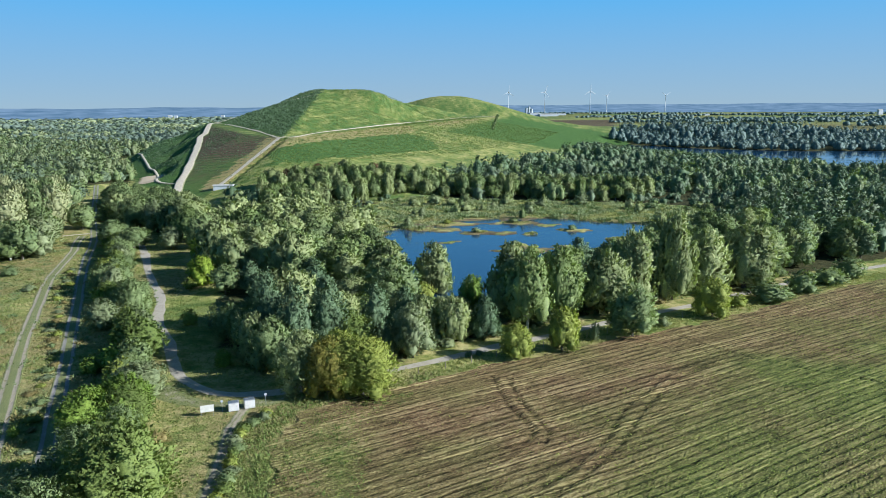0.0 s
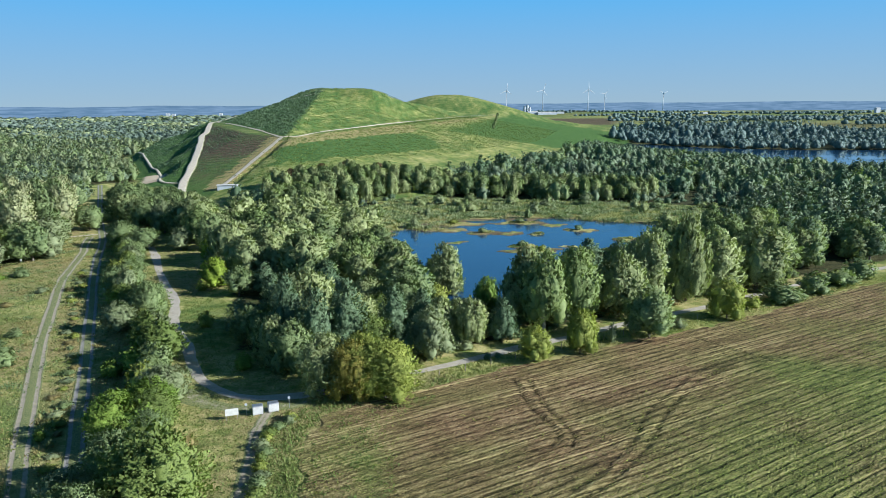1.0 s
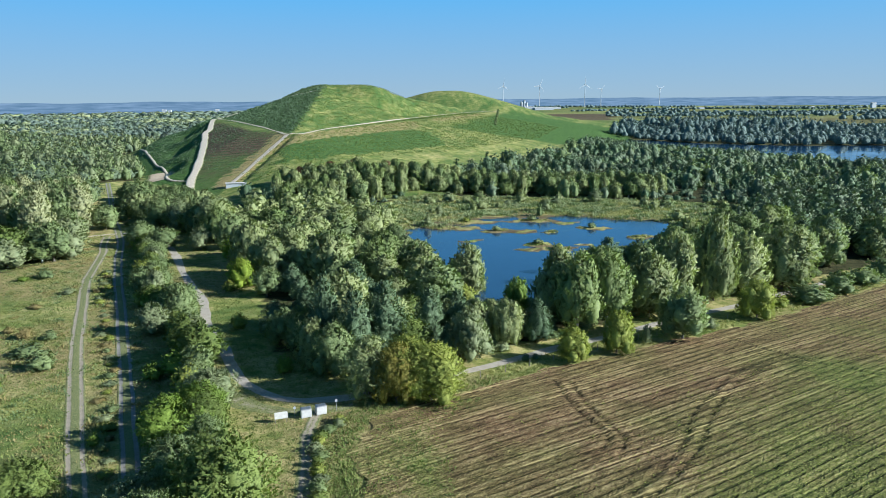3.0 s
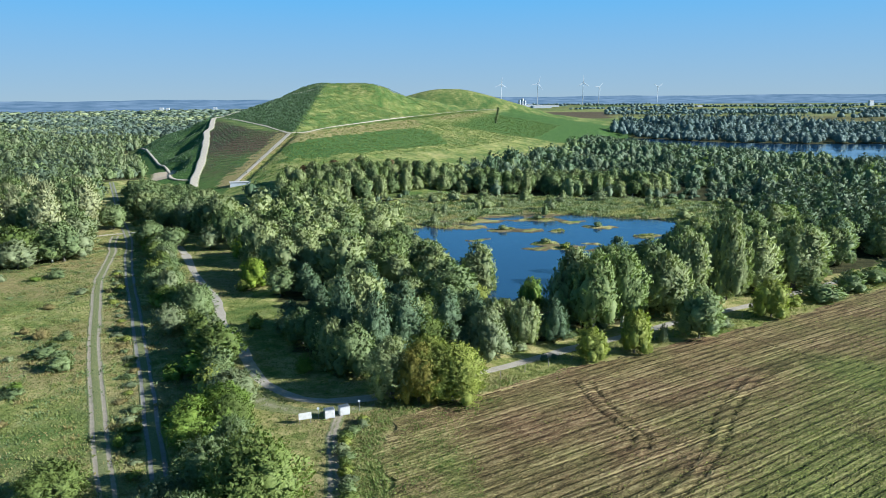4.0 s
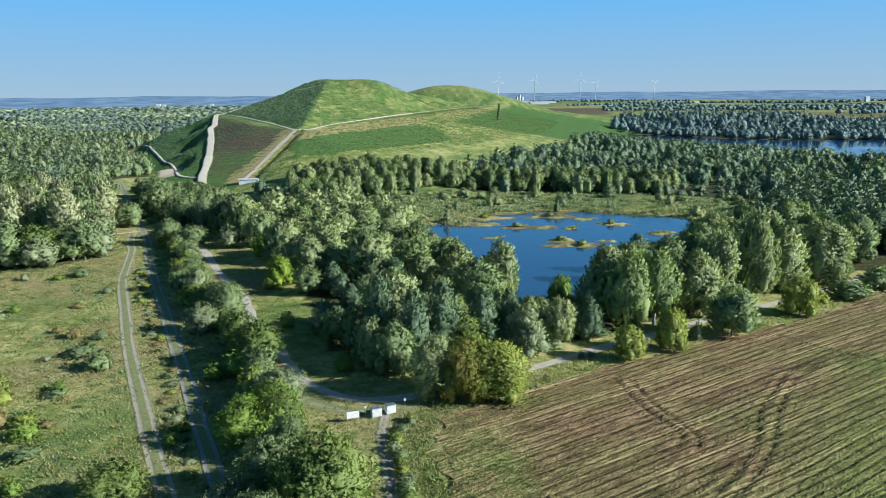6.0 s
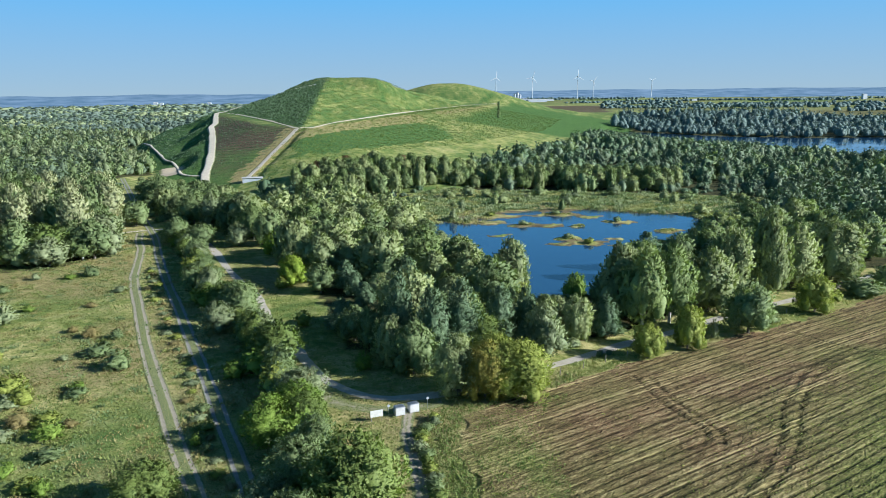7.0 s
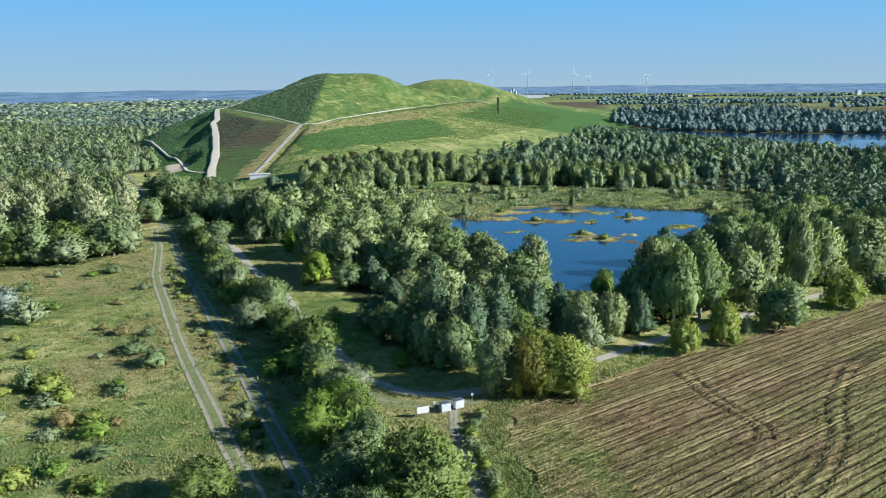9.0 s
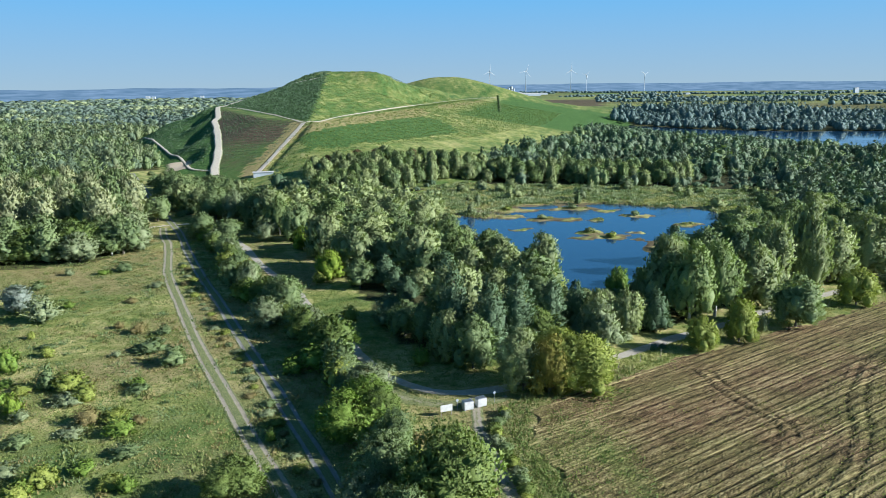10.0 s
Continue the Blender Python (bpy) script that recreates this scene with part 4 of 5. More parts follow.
HEDGE = curve([(-43, 84), (-48, 100), (-55, 119), (-62, 134), (-71, 150), (-80, 166), (-88, 184), (-97, 208), (-106, 228), (-114, 248)], 4.0)
hedge_rng = np.random.default_rng(2)
for i, (x, y) in enumerate(HEDGE):
    x, y = x + hedge_rng.normal(0, 1.0), y + hedge_rng.normal(0, 1.0)
    if i % 2 == 0:
        tree(("broad", "bright", "grey", "broad")[i // 2 % 4], x + 0.6, y + 1.5, hedge_rng.uniform(4.5, 7.8), hedge_rng.uniform(2.4, 3.9), True, i % 3)
        tree(("bright", "broad")[i % 4 // 2], x + 1.0, y - 2.5, hedge_rng.uniform(3.2, 6), hedge_rng.uniform(2.0, 3.2), True, i % 3)
    if hedge_rng.random() < 0.8:
        tree("bush", x, y, hedge_rng.uniform(3, 7), hedge_rng.uniform(2.0, 3.6), True, i % 2, ("broad", "grey", "maple", "broad", "lime")[int(hedge_rng.integers(5))])

for i, (x, y) in enumerate(curve([(-25.5, 62), (-26, 72), (-27, 82), (-28.2, 90), (-26.5, 97)], 1.7)):
    tree("bush", x + hedge_rng.normal(0, 0.4), y, hedge_rng.uniform(0.9, 1.9), hedge_rng.uniform(0.9, 1.5), True, i % 2, ("broad", "grey", "maple", "bright")[i % 4])

# low growth under the front of the wood, behind the path
for i, (x, y) in enumerate(curve([(-6, 121), (4, 128), (21, 138), (33, 146), (58, 160), (90, 180)], 2.6)):
    for k in range(2):
        off = hedge_rng.uniform(0.5, 6.5)
        tree("bush", x - 0.5 * off + hedge_rng.normal(0, 0.6), y + 0.85 * off, hedge_rng.uniform(1.2, 3.6), hedge_rng.uniform(1.3, 2.6), True, (i + k) % 2, ("broad", "grey", "broad", "dry", "broad")[(i * 2 + k) % 5])
for i, (x, y) in enumerate(curve([(-46, 64), (-54.5, 83), (-61, 99), (-68.5, 116), (-77, 133), (-89, 159), (-104, 194)], 3.2)):
    tree("dry" if i % 4 == 1 else "bush", x + hedge_rng.normal(0, 0.9), y, hedge_rng.uniform(0.5, 1.3), hedge_rng.uniform(0.7, 1.6), True, i % 2, ("broad", "dry", "maple", "grey")[i % 4])
for i in range(22):
    x, y = hedge_rng.uniform(-112, -74), hedge_rng.uniform(72, 112)
    if x < -66 - (y - 85) * 0.42:
        tree("bush", x, y, hedge_rng.uniform(1.2, 3.2), hedge_rng.uniform(1.0, 2.3), True, i % 2, ("broad", "maple", "lime", "grey", "maple")[i % 5])
for i in range(34):
    x, y = hedge_rng.uniform(-135, -72), hedge_rng.uniform(72, 185)
    if x < -66 - (y - 85) * 0.42:
        tree("bush", x, y, hedge_rng.uniform(0.9, 2.4), hedge_rng.uniform(0.8, 2.0), True, i % 2, ("broad", "maple", "dry", "lime", "grey")[i % 5])
for i in range(60):
    x, y = hedge_rng.uniform(-45, 150), hedge_rng.uniform(300, 388)
    if inside(MARSH, np.array(x), np.array(y)) and ground_z(x, y) > -7.9:
        tree("bush", x, y, hedge_rng.uniform(2.2, 6.5), hedge_rng.uniform(1.8, 4.5), False, i % 2, ("willow", "broad", "willow", "grey")[i % 4])
for i, (x, y, a, b) in enumerate(ISLETS):
    if i in (0, 3, 4, 5, 7, 9):
        tree("bush", x - 1, y, 2.0, 2.4, False, 0, ("willow", "maple", "broad")[i % 3])

for i in range(7):
    tree("bush", 88 - 4.0 * i, 1060 - 36 * i, 4.5, 2.4, False, i % 2, "broad")

# ---- woods: single trees as far as the pond ----
PLACED = [(x, y, r) for _, x, y, _, r in FRONT + SECOND + LANE + GLADE]


def scatter(poly, spacing, rng, jitter=0.42):
    xs, ys = [p[0] for p in poly], [p[1] for p in poly]
    X, Y = np.meshgrid(np.arange(min(xs), max(xs), spacing), np.arange(min(ys), max(ys), spacing))
    X = X + (np.arange(X.shape[0]) % 2)[:, None] * spacing / 2 + rng.uniform(-jitter, jitter, X.shape) * spacing
    Y = Y + rng.uniform(-jitter, jitter, Y.shape) * spacing
    k = inside(poly, X, Y)
    return np.stack([X[k], Y[k]], -1)


def in_view(x, y, margin=25):
    return (y > 40) & (np.abs(x + 20) < y * 0.66 + 24 + margin)


rng = np.random.default_rng(5)
REST = []
for x, y in scatter(WOOD, 8.8, rng, 0.48):
    if not in_view(x, y) or any(math.hypot(x - a, y - b) < r * 0.7 for a, b, r in PLACED) or ground_z(x, y) < -7.9 or line_distance(PATH_C, np.array(x), np.array(y)) < 6:
        continue
    d = -0.49 * (x + 24) + 0.87 * (y - 106)
    roll = rng.random()
    if x < -10 and y < 175:
        kind = "pine" if roll < 0.3 else "willow" if roll < 0.58 else "bright" if roll < 0.74 else "broad"
        hh = rng.uniform(6, 14) if x > -25 or y < 138 else rng.uniform(5, 9) if y < 168 else rng.uniform(9, 14.5)
    elif x < 10:
        kind = "willow" if roll < 0.7 else "poplar" if roll < 0.8 else "broad"
        hh = rng.uniform(6, 14.5)
    elif x < 75 and y < 200:
        kind = "willow" if roll < 0.5 else "poplar" if roll < 0.8 else "broad"
        hh = rng.uniform(4, 8.5)
    else:
        kind = "broad" if roll < 0.5 else "willow" if roll < 0.7 else "pine" if roll < 0.85 else "poplar"
        hh = rng.uniform(8, 12.5)
    rr = hh * rng.uniform(0.36, 0.52) + 0.6
    slope = (x + 20) / y
    if 0.07 < slope < 0.2 and y < 200:
        hh = min(hh, max(2.5, 46.5 - 0.289 * y - float(ground_z(x, y))))
        rr = min(rr, 3.2)
    if y > 285 or x > 130:
        REST.append((x, y, hh, rr))
        continue
    tree(kind, x, y, hh, rr, bool(y < 160), int(rng.integers(3)))
for x, y in scatter(WOOD_LEFT, 7.2, rng):
    if not in_view(x, y) or y > 300:
        continue
    roll = rng.random()
    kind = "aspen" if roll < 0.5 else "broad" if roll < 0.8 else "poplar"
    edge = y < 215 or line_distance(TRACK_A, np.array(x), np.array(y)) < 16
    tree(("broad", "bright", "grey")[int(roll * 5)] if edge and roll < 0.6 else kind, x, y, rng.uniform(8, 12) if edge else rng.uniform(13, 18), rng.uniform(4.4, 6.2), False, int(rng.integers(3)))
for x, y in scatter([(-124, 262), (-137, 290), (-160, 340), (-196, 415), (-188, 432), (-168, 425), (-140, 398), (-115, 345), (-100, 275)], 7.5, rng):
    if line_distance(TRACK_B, np.array(x), np.array(y)) > 6 and (y < 365 or rng.random() < 0.5):
        tree("broad" if rng.random() < 0.6 else "willow", x, y, rng.uniform(6, 11) if y < 350 else rng.uniform(2.2, 4.5), rng.uniform(3.2, 5) if y < 350 else rng.uniform(1.5, 2.8), False, int(rng.integers(3)))
for x, y in scatter([(-112, 262), (-126, 258), (-150, 310), (-185, 390), (-178, 395), (-142, 318)], 8, rng):
    tree("bush", x, y, rng.uniform(2.5, 5), rng.uniform(2, 3.5), False, int(rng.integers(2)), "broad")

for x, y in scatter([(-90, 345), (-60, 355), (-20, 393), (40, 396), (110, 380), (124, 412), (40, 440), (-40, 425), (-100, 400)], 7.6, rng):
    roll = rng.random()
    tree("willow" if roll < 0.5 else "broad" if roll < 0.8 else "poplar", x, y, rng.uniform(7, 13), rng.uniform(3.0, 5.0), False, int(rng.integers(3)))

for x, y in scatter([(118, 850), (140, 930), (205, 1010), (240, 985), (222, 930), (190, 880), (160, 850)], 11, rng, 0.5):
    if mound(x, y) < -2:
        roll = rng.random()
        tree("broad" if roll < 0.5 else "poplar" if roll < 0.8 else "willow", x, y, rng.uniform(14, 22), rng.uniform(5.0, 7.5), False, int(rng.integers(3)))

for x, y, hh in ((-72, 418, 9), (-61, 427, 8), (-88, 405, 8.5), (-40, 432, 7.5)):
    tree("rust", x, y, hh, hh * 0.42, False)


# ---- woods farther off, as stuff ----
def far_template(rng, count, sprays, per, size, core):
    leaders = [(0, 0, 0.0, 10.0, rng.uniform(3.0, 3.5), "drop")]
    for i in range(count - 1):
        a, o = i * 2.4 + rng.normal(0, 0.3), rng.uniform(1.2, 1.9)
        leaders.append((o * math.cos(a), o * math.sin(a), 0.0, rng.uniform(5.2, 8.2), rng.uniform(1.9, 2.4), "round"))
    return foliage(leaders, sprays, per, size, rng, 0.9, 0.5, 1.1, core, 0.14, 6 if count > 3 else 5)


def wood_stuff(name, spots, heights, radii, rng, mat, label, count, cards, size, core=0.42):
    temps = [far_template(rng, count, cards // 5, 5, size, core) for _ in range(8)]
    V, Q, T, N, base = [], [], [], [], 0
    zs = ground_z(spots[:, 0], spots[:, 1])
    for i, (x, y) in enumerate(spots):
        v, q, t, nr = temps[int(rng.integers(8))]
        a = rng.uniform(0, 6.283)
        c, s = math.cos(a) * radii[i] / 3.8, math.sin(a) * radii[i] / 3.8
        V.append(np.stack([v[:, 0] * c - v[:, 1] * s + x, v[:, 0] * s + v[:, 1] * c + y, v[:, 2] * heights[i] / 10 + zs[i]], -1))
        N.append(np.stack([nr[:, 0] * math.cos(a) - nr[:, 1] * math.sin(a), nr[:, 0] * math.sin(a) + nr[:, 1] * math.cos(a), nr[:, 2]], -1))
        Q.append(q + base)
        T.append(t + base)
        base += len(v)
    return tagged(new(name, raw_mesh(name, np.concatenate(V), np.concatenate(Q), np.concatenate(T), [mat], smooth=True, normals=np.concatenate(N))), label, "woods", kind="stuff")


def thin(spots, rng, keep):
    return spots[rng.random(len(spots)) < keep]


REST = np.array(REST)
east = REST[:, 0] > 110
for q, mat, what in ((REST[~east], "willow", "grey-green willows"), (REST[east][::2], "pine", "dark blue-green pines"), (REST[east][1::2], "wood", "dark green trees")):
    wood_stuff("pond_woods", q[:, :2], q[:, 2], q[:, 3], rng, LEAF[mat], what + " on the banks of the pond", 6, 420, 1.0, 0.45)
a = scatter(WOOD_FAR, 7.9, rng, 0.5)
a = a[in_view(a[:, 0], a[:, 1]) & (mound(a[:, 0], a[:, 1]) < -3) & ~inside(LAKE, a[:, 0], a[:, 1])]
gap = np.sin(a[:, 0] * 0.05 + 1.0) * np.sin(a[:, 1] * 0.06 + a[:, 0] * 0.02)
a = a[((gap > -0.75) | (a[:, 1] > 470)) & (gap > -0.9) & ~inside([(-90, 345), (-60, 355), (-20, 393), (40, 396), (110, 380), (124, 412), (40, 440), (-40, 425), (-100, 400)], a[:, 0], a[:, 1])]
sel = a[:, 1] < 560
grow = 0.5 + 0.35 * np.sin(a[:, 0] * 0.04 + 2 * np.sin(a[:, 1] * 0.025)) * np.sin(a[:, 1] * 0.05 + 1.0) + 0.25 * np.sin(a[:, 0] * 0.11 + a[:, 1] * 0.05) * np.sin(a[:, 1] * 0.13)
grow = grow.clip(0.02, 1)
tall = (2.0 + 13.0 * grow ** 1.7) * rng.uniform(0.7, 1.35, len(a))
# the wood stays low towards the lake
low_shore = 54 - (0.037 + 0.0706 * (a[:, 0] + 20) / a[:, 1]) * a[:, 1]
tall = np.where((a[:, 0] + 20) / a[:, 1] > 0.22, np.minimum(tall, low_shore.clip(2.5, 20) * rng.uniform(0.72, 1.08, len(a))), tall)
species = np.digitize(rng.random(len(a)) + 0.35 * np.sin(a[:, 0] * 0.03 + a[:, 1] * 0.05), (0.4, 0.95))
tall = np.where((a[:, 0] < 40) & (a[:, 1] > 390), np.maximum(tall, rng.uniform(6, 10, len(a))), tall)
wide = 1.9 + 0.26 * tall * rng.uniform(0.7, 1.4, len(a))
for k, (mat, what) in enumerate((("wood", "dense mixed green wood"), ("pine", "dark blue-green trees"), ("broad", "green broadleaf trees"))):
    p = sel & (species == k)
    wood_stuff("pit_woods", a[p], tall[p], wide[p], rng, LEAF[mat], what + " beyond the pond", 5, 300, 0.95, 0.62)
    p = ~sel & (species == k)
    wood_stuff("lakeside_woods", a[p], tall[p] * 0.8 + 1, wide[p] * 1.1, rng, LEAF[mat], what + " between pond and lake", 4, 140, 1.1, 0.64)
b = scatter(WOOD_LEFT, 10.0, rng, 0.5)
b = b[in_view(b[:, 0], b[:, 1]) & (b[:, 1] > 300) & (mound(b[:, 0], b[:, 1]) < 1) & (line_distance(FOOT_PATH_LEFT, b[:, 0], b[:, 1]) > 12) & (line_distance(TRACK_B, b[:, 0], b[:, 1]) > 6)]
kind_b = np.digitize(rng.random(len(b)) + 0.3 * np.sin(b[:, 0] * 0.025) * np.sin(b[:, 1] * 0.03), (0.45, 0.8))
tall_b = rng.uniform(7, 13, len(b)) + 3.5 * np.sin(b[:, 0] * 0.04 + 1) * np.sin(b[:, 1] * 0.035)
for k, (mat, what) in enumerate((("wood", "mixed green wood"), ("broad", "dark green trees"), ("grey", "dull olive trees"))):
    wide_b = rng.uniform(4.0, 6.5, len(b))
    for fore, tufty in ((True, (5, 320, 0.9, 0.5)), (False, (4, 180, 1.15, 0.62))):
        p = (kind_b == k) & ((b[:, 1] < 560) == fore)
        wood_stuff("heath_woods", b[p], tall_b[p] + 2 * (k == 2), wide_b[p], rng, LEAF[mat], what + " stretching away beside the heap", *tufty)
POPLARS = [(225, 960), (300, 842), (385, 790), (500, 775), (760, 770), (820, 1000), (560, 1120), (300, 1150), (262, 1040)]
c = scatter(POPLARS, 11.5, rng)
c = c[~inside(LAKE, c[:, 0], c[:, 1])]
back = sstep(900, 1010, c[:, 1] - 0.12 * (c[:, 0] - 400).clip(0, 400))
lump = 0.5 + 0.5 * np.sin(c[:, 0] * 0.028 + 1.5 * np.sin(c[:, 1] * 0.02)) * np.sin(c[:, 1] * 0.05 + 1)
tall = (6 + 6 * lump + 14 * back * (0.4 + 0.6 * (np.sin(c[:, 0] * 0.017 + 0.5) > -0.3))) * rng.uniform(0.75, 1.25, len(c))
for k, (mat, what) in enumerate((("far", "tall poplars tinted blue by haze"), ("far", "lower willows tinted blue by haze"))):
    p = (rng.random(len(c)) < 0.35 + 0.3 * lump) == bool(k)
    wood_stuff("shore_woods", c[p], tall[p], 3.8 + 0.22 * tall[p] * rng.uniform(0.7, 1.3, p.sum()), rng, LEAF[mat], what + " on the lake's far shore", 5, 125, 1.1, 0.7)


# ---- distance: plain with woods, and hills on the skyline ----
def far_mask(x, y):
    ang = np.degrees(np.arctan2(x, y))
    n = np.sin(x * 0.006 + 0.7) * np.sin(y * 0.005 + x * 0.002) + 0.5 * np.sin(x * 0.017 + y * 0.009)
    ok = (ang < -4) & (n > -0.75)
    return ok & (mound(x, y) < -6) & ((np.hypot(x, y) > 1250) | (x < 100)) & ~inside(POPLARS, x, y) & ~inside(LAKE, x, y)


far_rng = np.random.default_rng(9)
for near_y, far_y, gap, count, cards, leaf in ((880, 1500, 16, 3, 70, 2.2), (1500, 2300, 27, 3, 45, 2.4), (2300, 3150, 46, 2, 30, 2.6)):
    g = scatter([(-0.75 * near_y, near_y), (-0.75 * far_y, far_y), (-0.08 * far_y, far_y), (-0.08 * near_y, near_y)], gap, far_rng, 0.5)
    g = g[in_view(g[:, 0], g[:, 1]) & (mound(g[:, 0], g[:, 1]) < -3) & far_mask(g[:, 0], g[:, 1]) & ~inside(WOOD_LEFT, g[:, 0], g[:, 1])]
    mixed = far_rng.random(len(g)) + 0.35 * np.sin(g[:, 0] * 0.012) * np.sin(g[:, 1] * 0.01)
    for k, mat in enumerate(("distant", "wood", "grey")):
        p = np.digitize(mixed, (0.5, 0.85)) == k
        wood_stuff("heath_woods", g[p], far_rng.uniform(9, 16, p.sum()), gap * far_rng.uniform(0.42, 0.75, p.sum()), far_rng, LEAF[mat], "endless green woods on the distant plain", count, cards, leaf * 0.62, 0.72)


def hedgerows(rng):
    """Lines of trees between the fields of the far plain."""
    spots = []
    for _ in range(34):
        r = 2100 * (4600 / 2100) ** rng.random()
        ang, half, slant = rng.uniform(-0.06, 0.66), rng.uniform(60, 420), rng.uniform(-0.5, 0.5)
        cx, cy = r * math.sin(ang), r * math.cos(ang)
        for t in np.arange(-half, half, 7 + r / 500):
            spots.append((cx + t + rng.normal(0, 5), cy + t * slant + rng.normal(0, 9)))
    p = np.array(spots)
    p = p[(mound(p[:, 0], p[:, 1]) < -6) & ~inside(LAKE, p[:, 0], p[:, 1]) & ~((p[:, 0] / p[:, 1] < 0.24) & (p[:, 1] < 2700))]
    k = 1 + p[:, 1] / 5000
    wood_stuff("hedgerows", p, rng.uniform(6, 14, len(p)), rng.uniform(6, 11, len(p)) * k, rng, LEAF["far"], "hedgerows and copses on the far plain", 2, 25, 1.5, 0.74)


hedgerows(np.random.default_rng(31))


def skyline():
    # plain strips; the blue light of haze is put in as emission
    m, n, l, p = material("hazy_hills_glow")
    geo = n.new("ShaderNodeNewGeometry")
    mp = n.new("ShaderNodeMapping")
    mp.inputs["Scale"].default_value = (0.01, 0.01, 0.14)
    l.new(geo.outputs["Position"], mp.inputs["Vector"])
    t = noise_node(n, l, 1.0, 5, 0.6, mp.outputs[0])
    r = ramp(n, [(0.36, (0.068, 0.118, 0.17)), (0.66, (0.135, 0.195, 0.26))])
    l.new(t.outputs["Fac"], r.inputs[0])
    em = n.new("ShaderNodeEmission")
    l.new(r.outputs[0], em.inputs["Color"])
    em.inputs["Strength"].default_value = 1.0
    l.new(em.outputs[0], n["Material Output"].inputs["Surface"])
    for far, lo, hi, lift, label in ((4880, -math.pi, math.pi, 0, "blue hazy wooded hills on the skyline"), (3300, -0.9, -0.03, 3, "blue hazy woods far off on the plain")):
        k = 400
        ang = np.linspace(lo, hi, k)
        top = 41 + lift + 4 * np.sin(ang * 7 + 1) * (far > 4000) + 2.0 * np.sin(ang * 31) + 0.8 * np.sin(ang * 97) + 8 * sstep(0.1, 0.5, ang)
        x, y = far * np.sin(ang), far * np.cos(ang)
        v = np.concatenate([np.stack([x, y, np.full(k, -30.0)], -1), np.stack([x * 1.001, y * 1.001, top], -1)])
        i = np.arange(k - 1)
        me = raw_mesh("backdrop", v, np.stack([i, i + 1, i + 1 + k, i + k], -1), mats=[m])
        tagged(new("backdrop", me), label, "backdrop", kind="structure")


skyline()


# ---- wind turbines and far buildings ----
def turbine(x, y, hub, blade, spin):
    e = new("wind_turbine")
    bm = bmesh.new()
    tube(bm, (0, 0, 0), (0, 0, hub), 2.3, 1.2, 14)
    part("tower", bm, TURBINE_PAINT, e)
    bm = box(bmesh.new(), 0, 1.5, hub + 1.2, 4, 10, 4, 0.8)
    part("nacelle", bm, TURBINE_PAINT, e)
    bm = bmesh.new()
    bmesh.ops.create_uvsphere(bm, u_segments=10, v_segments=6, radius=2.2, matrix=Matrix.Translation((0, -4.6, hub + 1.2)))
    rotor = part("rotor_hub", bm, TURBINE_PAINT, e)
    for k in range(3):
        a = radians(spin + 120 * k)
        u, w = Vector((math.sin(a), 0, math.cos(a))), Vector((math.cos(a), 0, -math.sin(a)))
        bm = bmesh.new()
        rows = []
        for t, ch in ((0.02, 1.1), (0.18, 2.6), (0.5, 1.8), (0.8, 1.1), (1.0, 0.3)):
            o = Vector((0, -4.9, hub + 1.2)) + u * blade * t
            rows.append([bm.verts.new(o - w * ch * 0.6), bm.verts.new(o + Vector((0, -0.5 * ch * 0.4, 0))), bm.verts.new(o + w * ch), bm.verts.new(o + Vector((0, 0.5 * ch * 0.4, 0)))])
        for p, q in zip(rows, rows[1:]):
            for j in range(4):
                bm.faces.new((p[j], p[(j + 1) % 4], q[(j + 1) % 4], q[j]))
        bm.faces.new(rows[-1])
        part("blade", bm, TURBINE_PAINT, rotor)
    e.matrix_basis = pose(x, y, -4, 0, 0, 12)
    return tagged(e, "white three-bladed wind turbine on the distant plain", "wind turbine", "wind turbines")


turbine(391, 4000, 118, 42, 5)
turbine(594, 4000, 118, 42, 20)
turbine(847, 4000, 122, 44, 0)
turbine(1104, 4700, 105, 36, 40)
turbine(1458, 4600, 104, 36, 180)


def building(x, y, w, d, hgt, label, name="warehouse"):
    e = new(name)
    z = float(ground_z(x, y))
    bm = box(bmesh.new(), 0, 0, hgt / 2 - 1, w, d, hgt + 2, 0)
    part("wall", bm, TURBINE_PAINT, e)
    bm = bmesh.new()
    a, b = w / 2 + 0.5, d / 2 + 0.5
    vs = [bm.verts.new(c) for c in ((-a, -b, hgt), (a, -b, hgt), (a, b, hgt), (-a, b, hgt), (-a, 0, hgt + d * 0.12), (a, 0, hgt + d * 0.12))]
    for f in ((0, 1, 5, 4), (2, 3, 4, 5), (0, 4, 3), (1, 2, 5), (0, 3, 2, 1)):
        bm.faces.new([vs[k] for k in f])
    part("roof", bm, CONCRETE, e)
    e.matrix_basis = pose(x, y, z, 0, 0, 8)
    return tagged(e, label, "building", "far buildings")


def silo(x, y, r, hgt):
    e = new("silo")
    bm = bmesh.new()
    tube(bm, (0, 0, -2), (0, 0, hgt), r, r, 16)
    part("shell", bm, TURBINE_PAINT, e)
    bm = bmesh.new()
    tube(bm, (0, 0, hgt), (0, 0, hgt + r * 0.6), r * 1.03, r * 0.2, 16)
    part("cap", bm, GREY_METAL, e)
    e.matrix_basis = pose(x, y, -4, 0, 0, 0)
    return tagged(e, "pale cylindrical silo in a far factory", "silo", "silos")


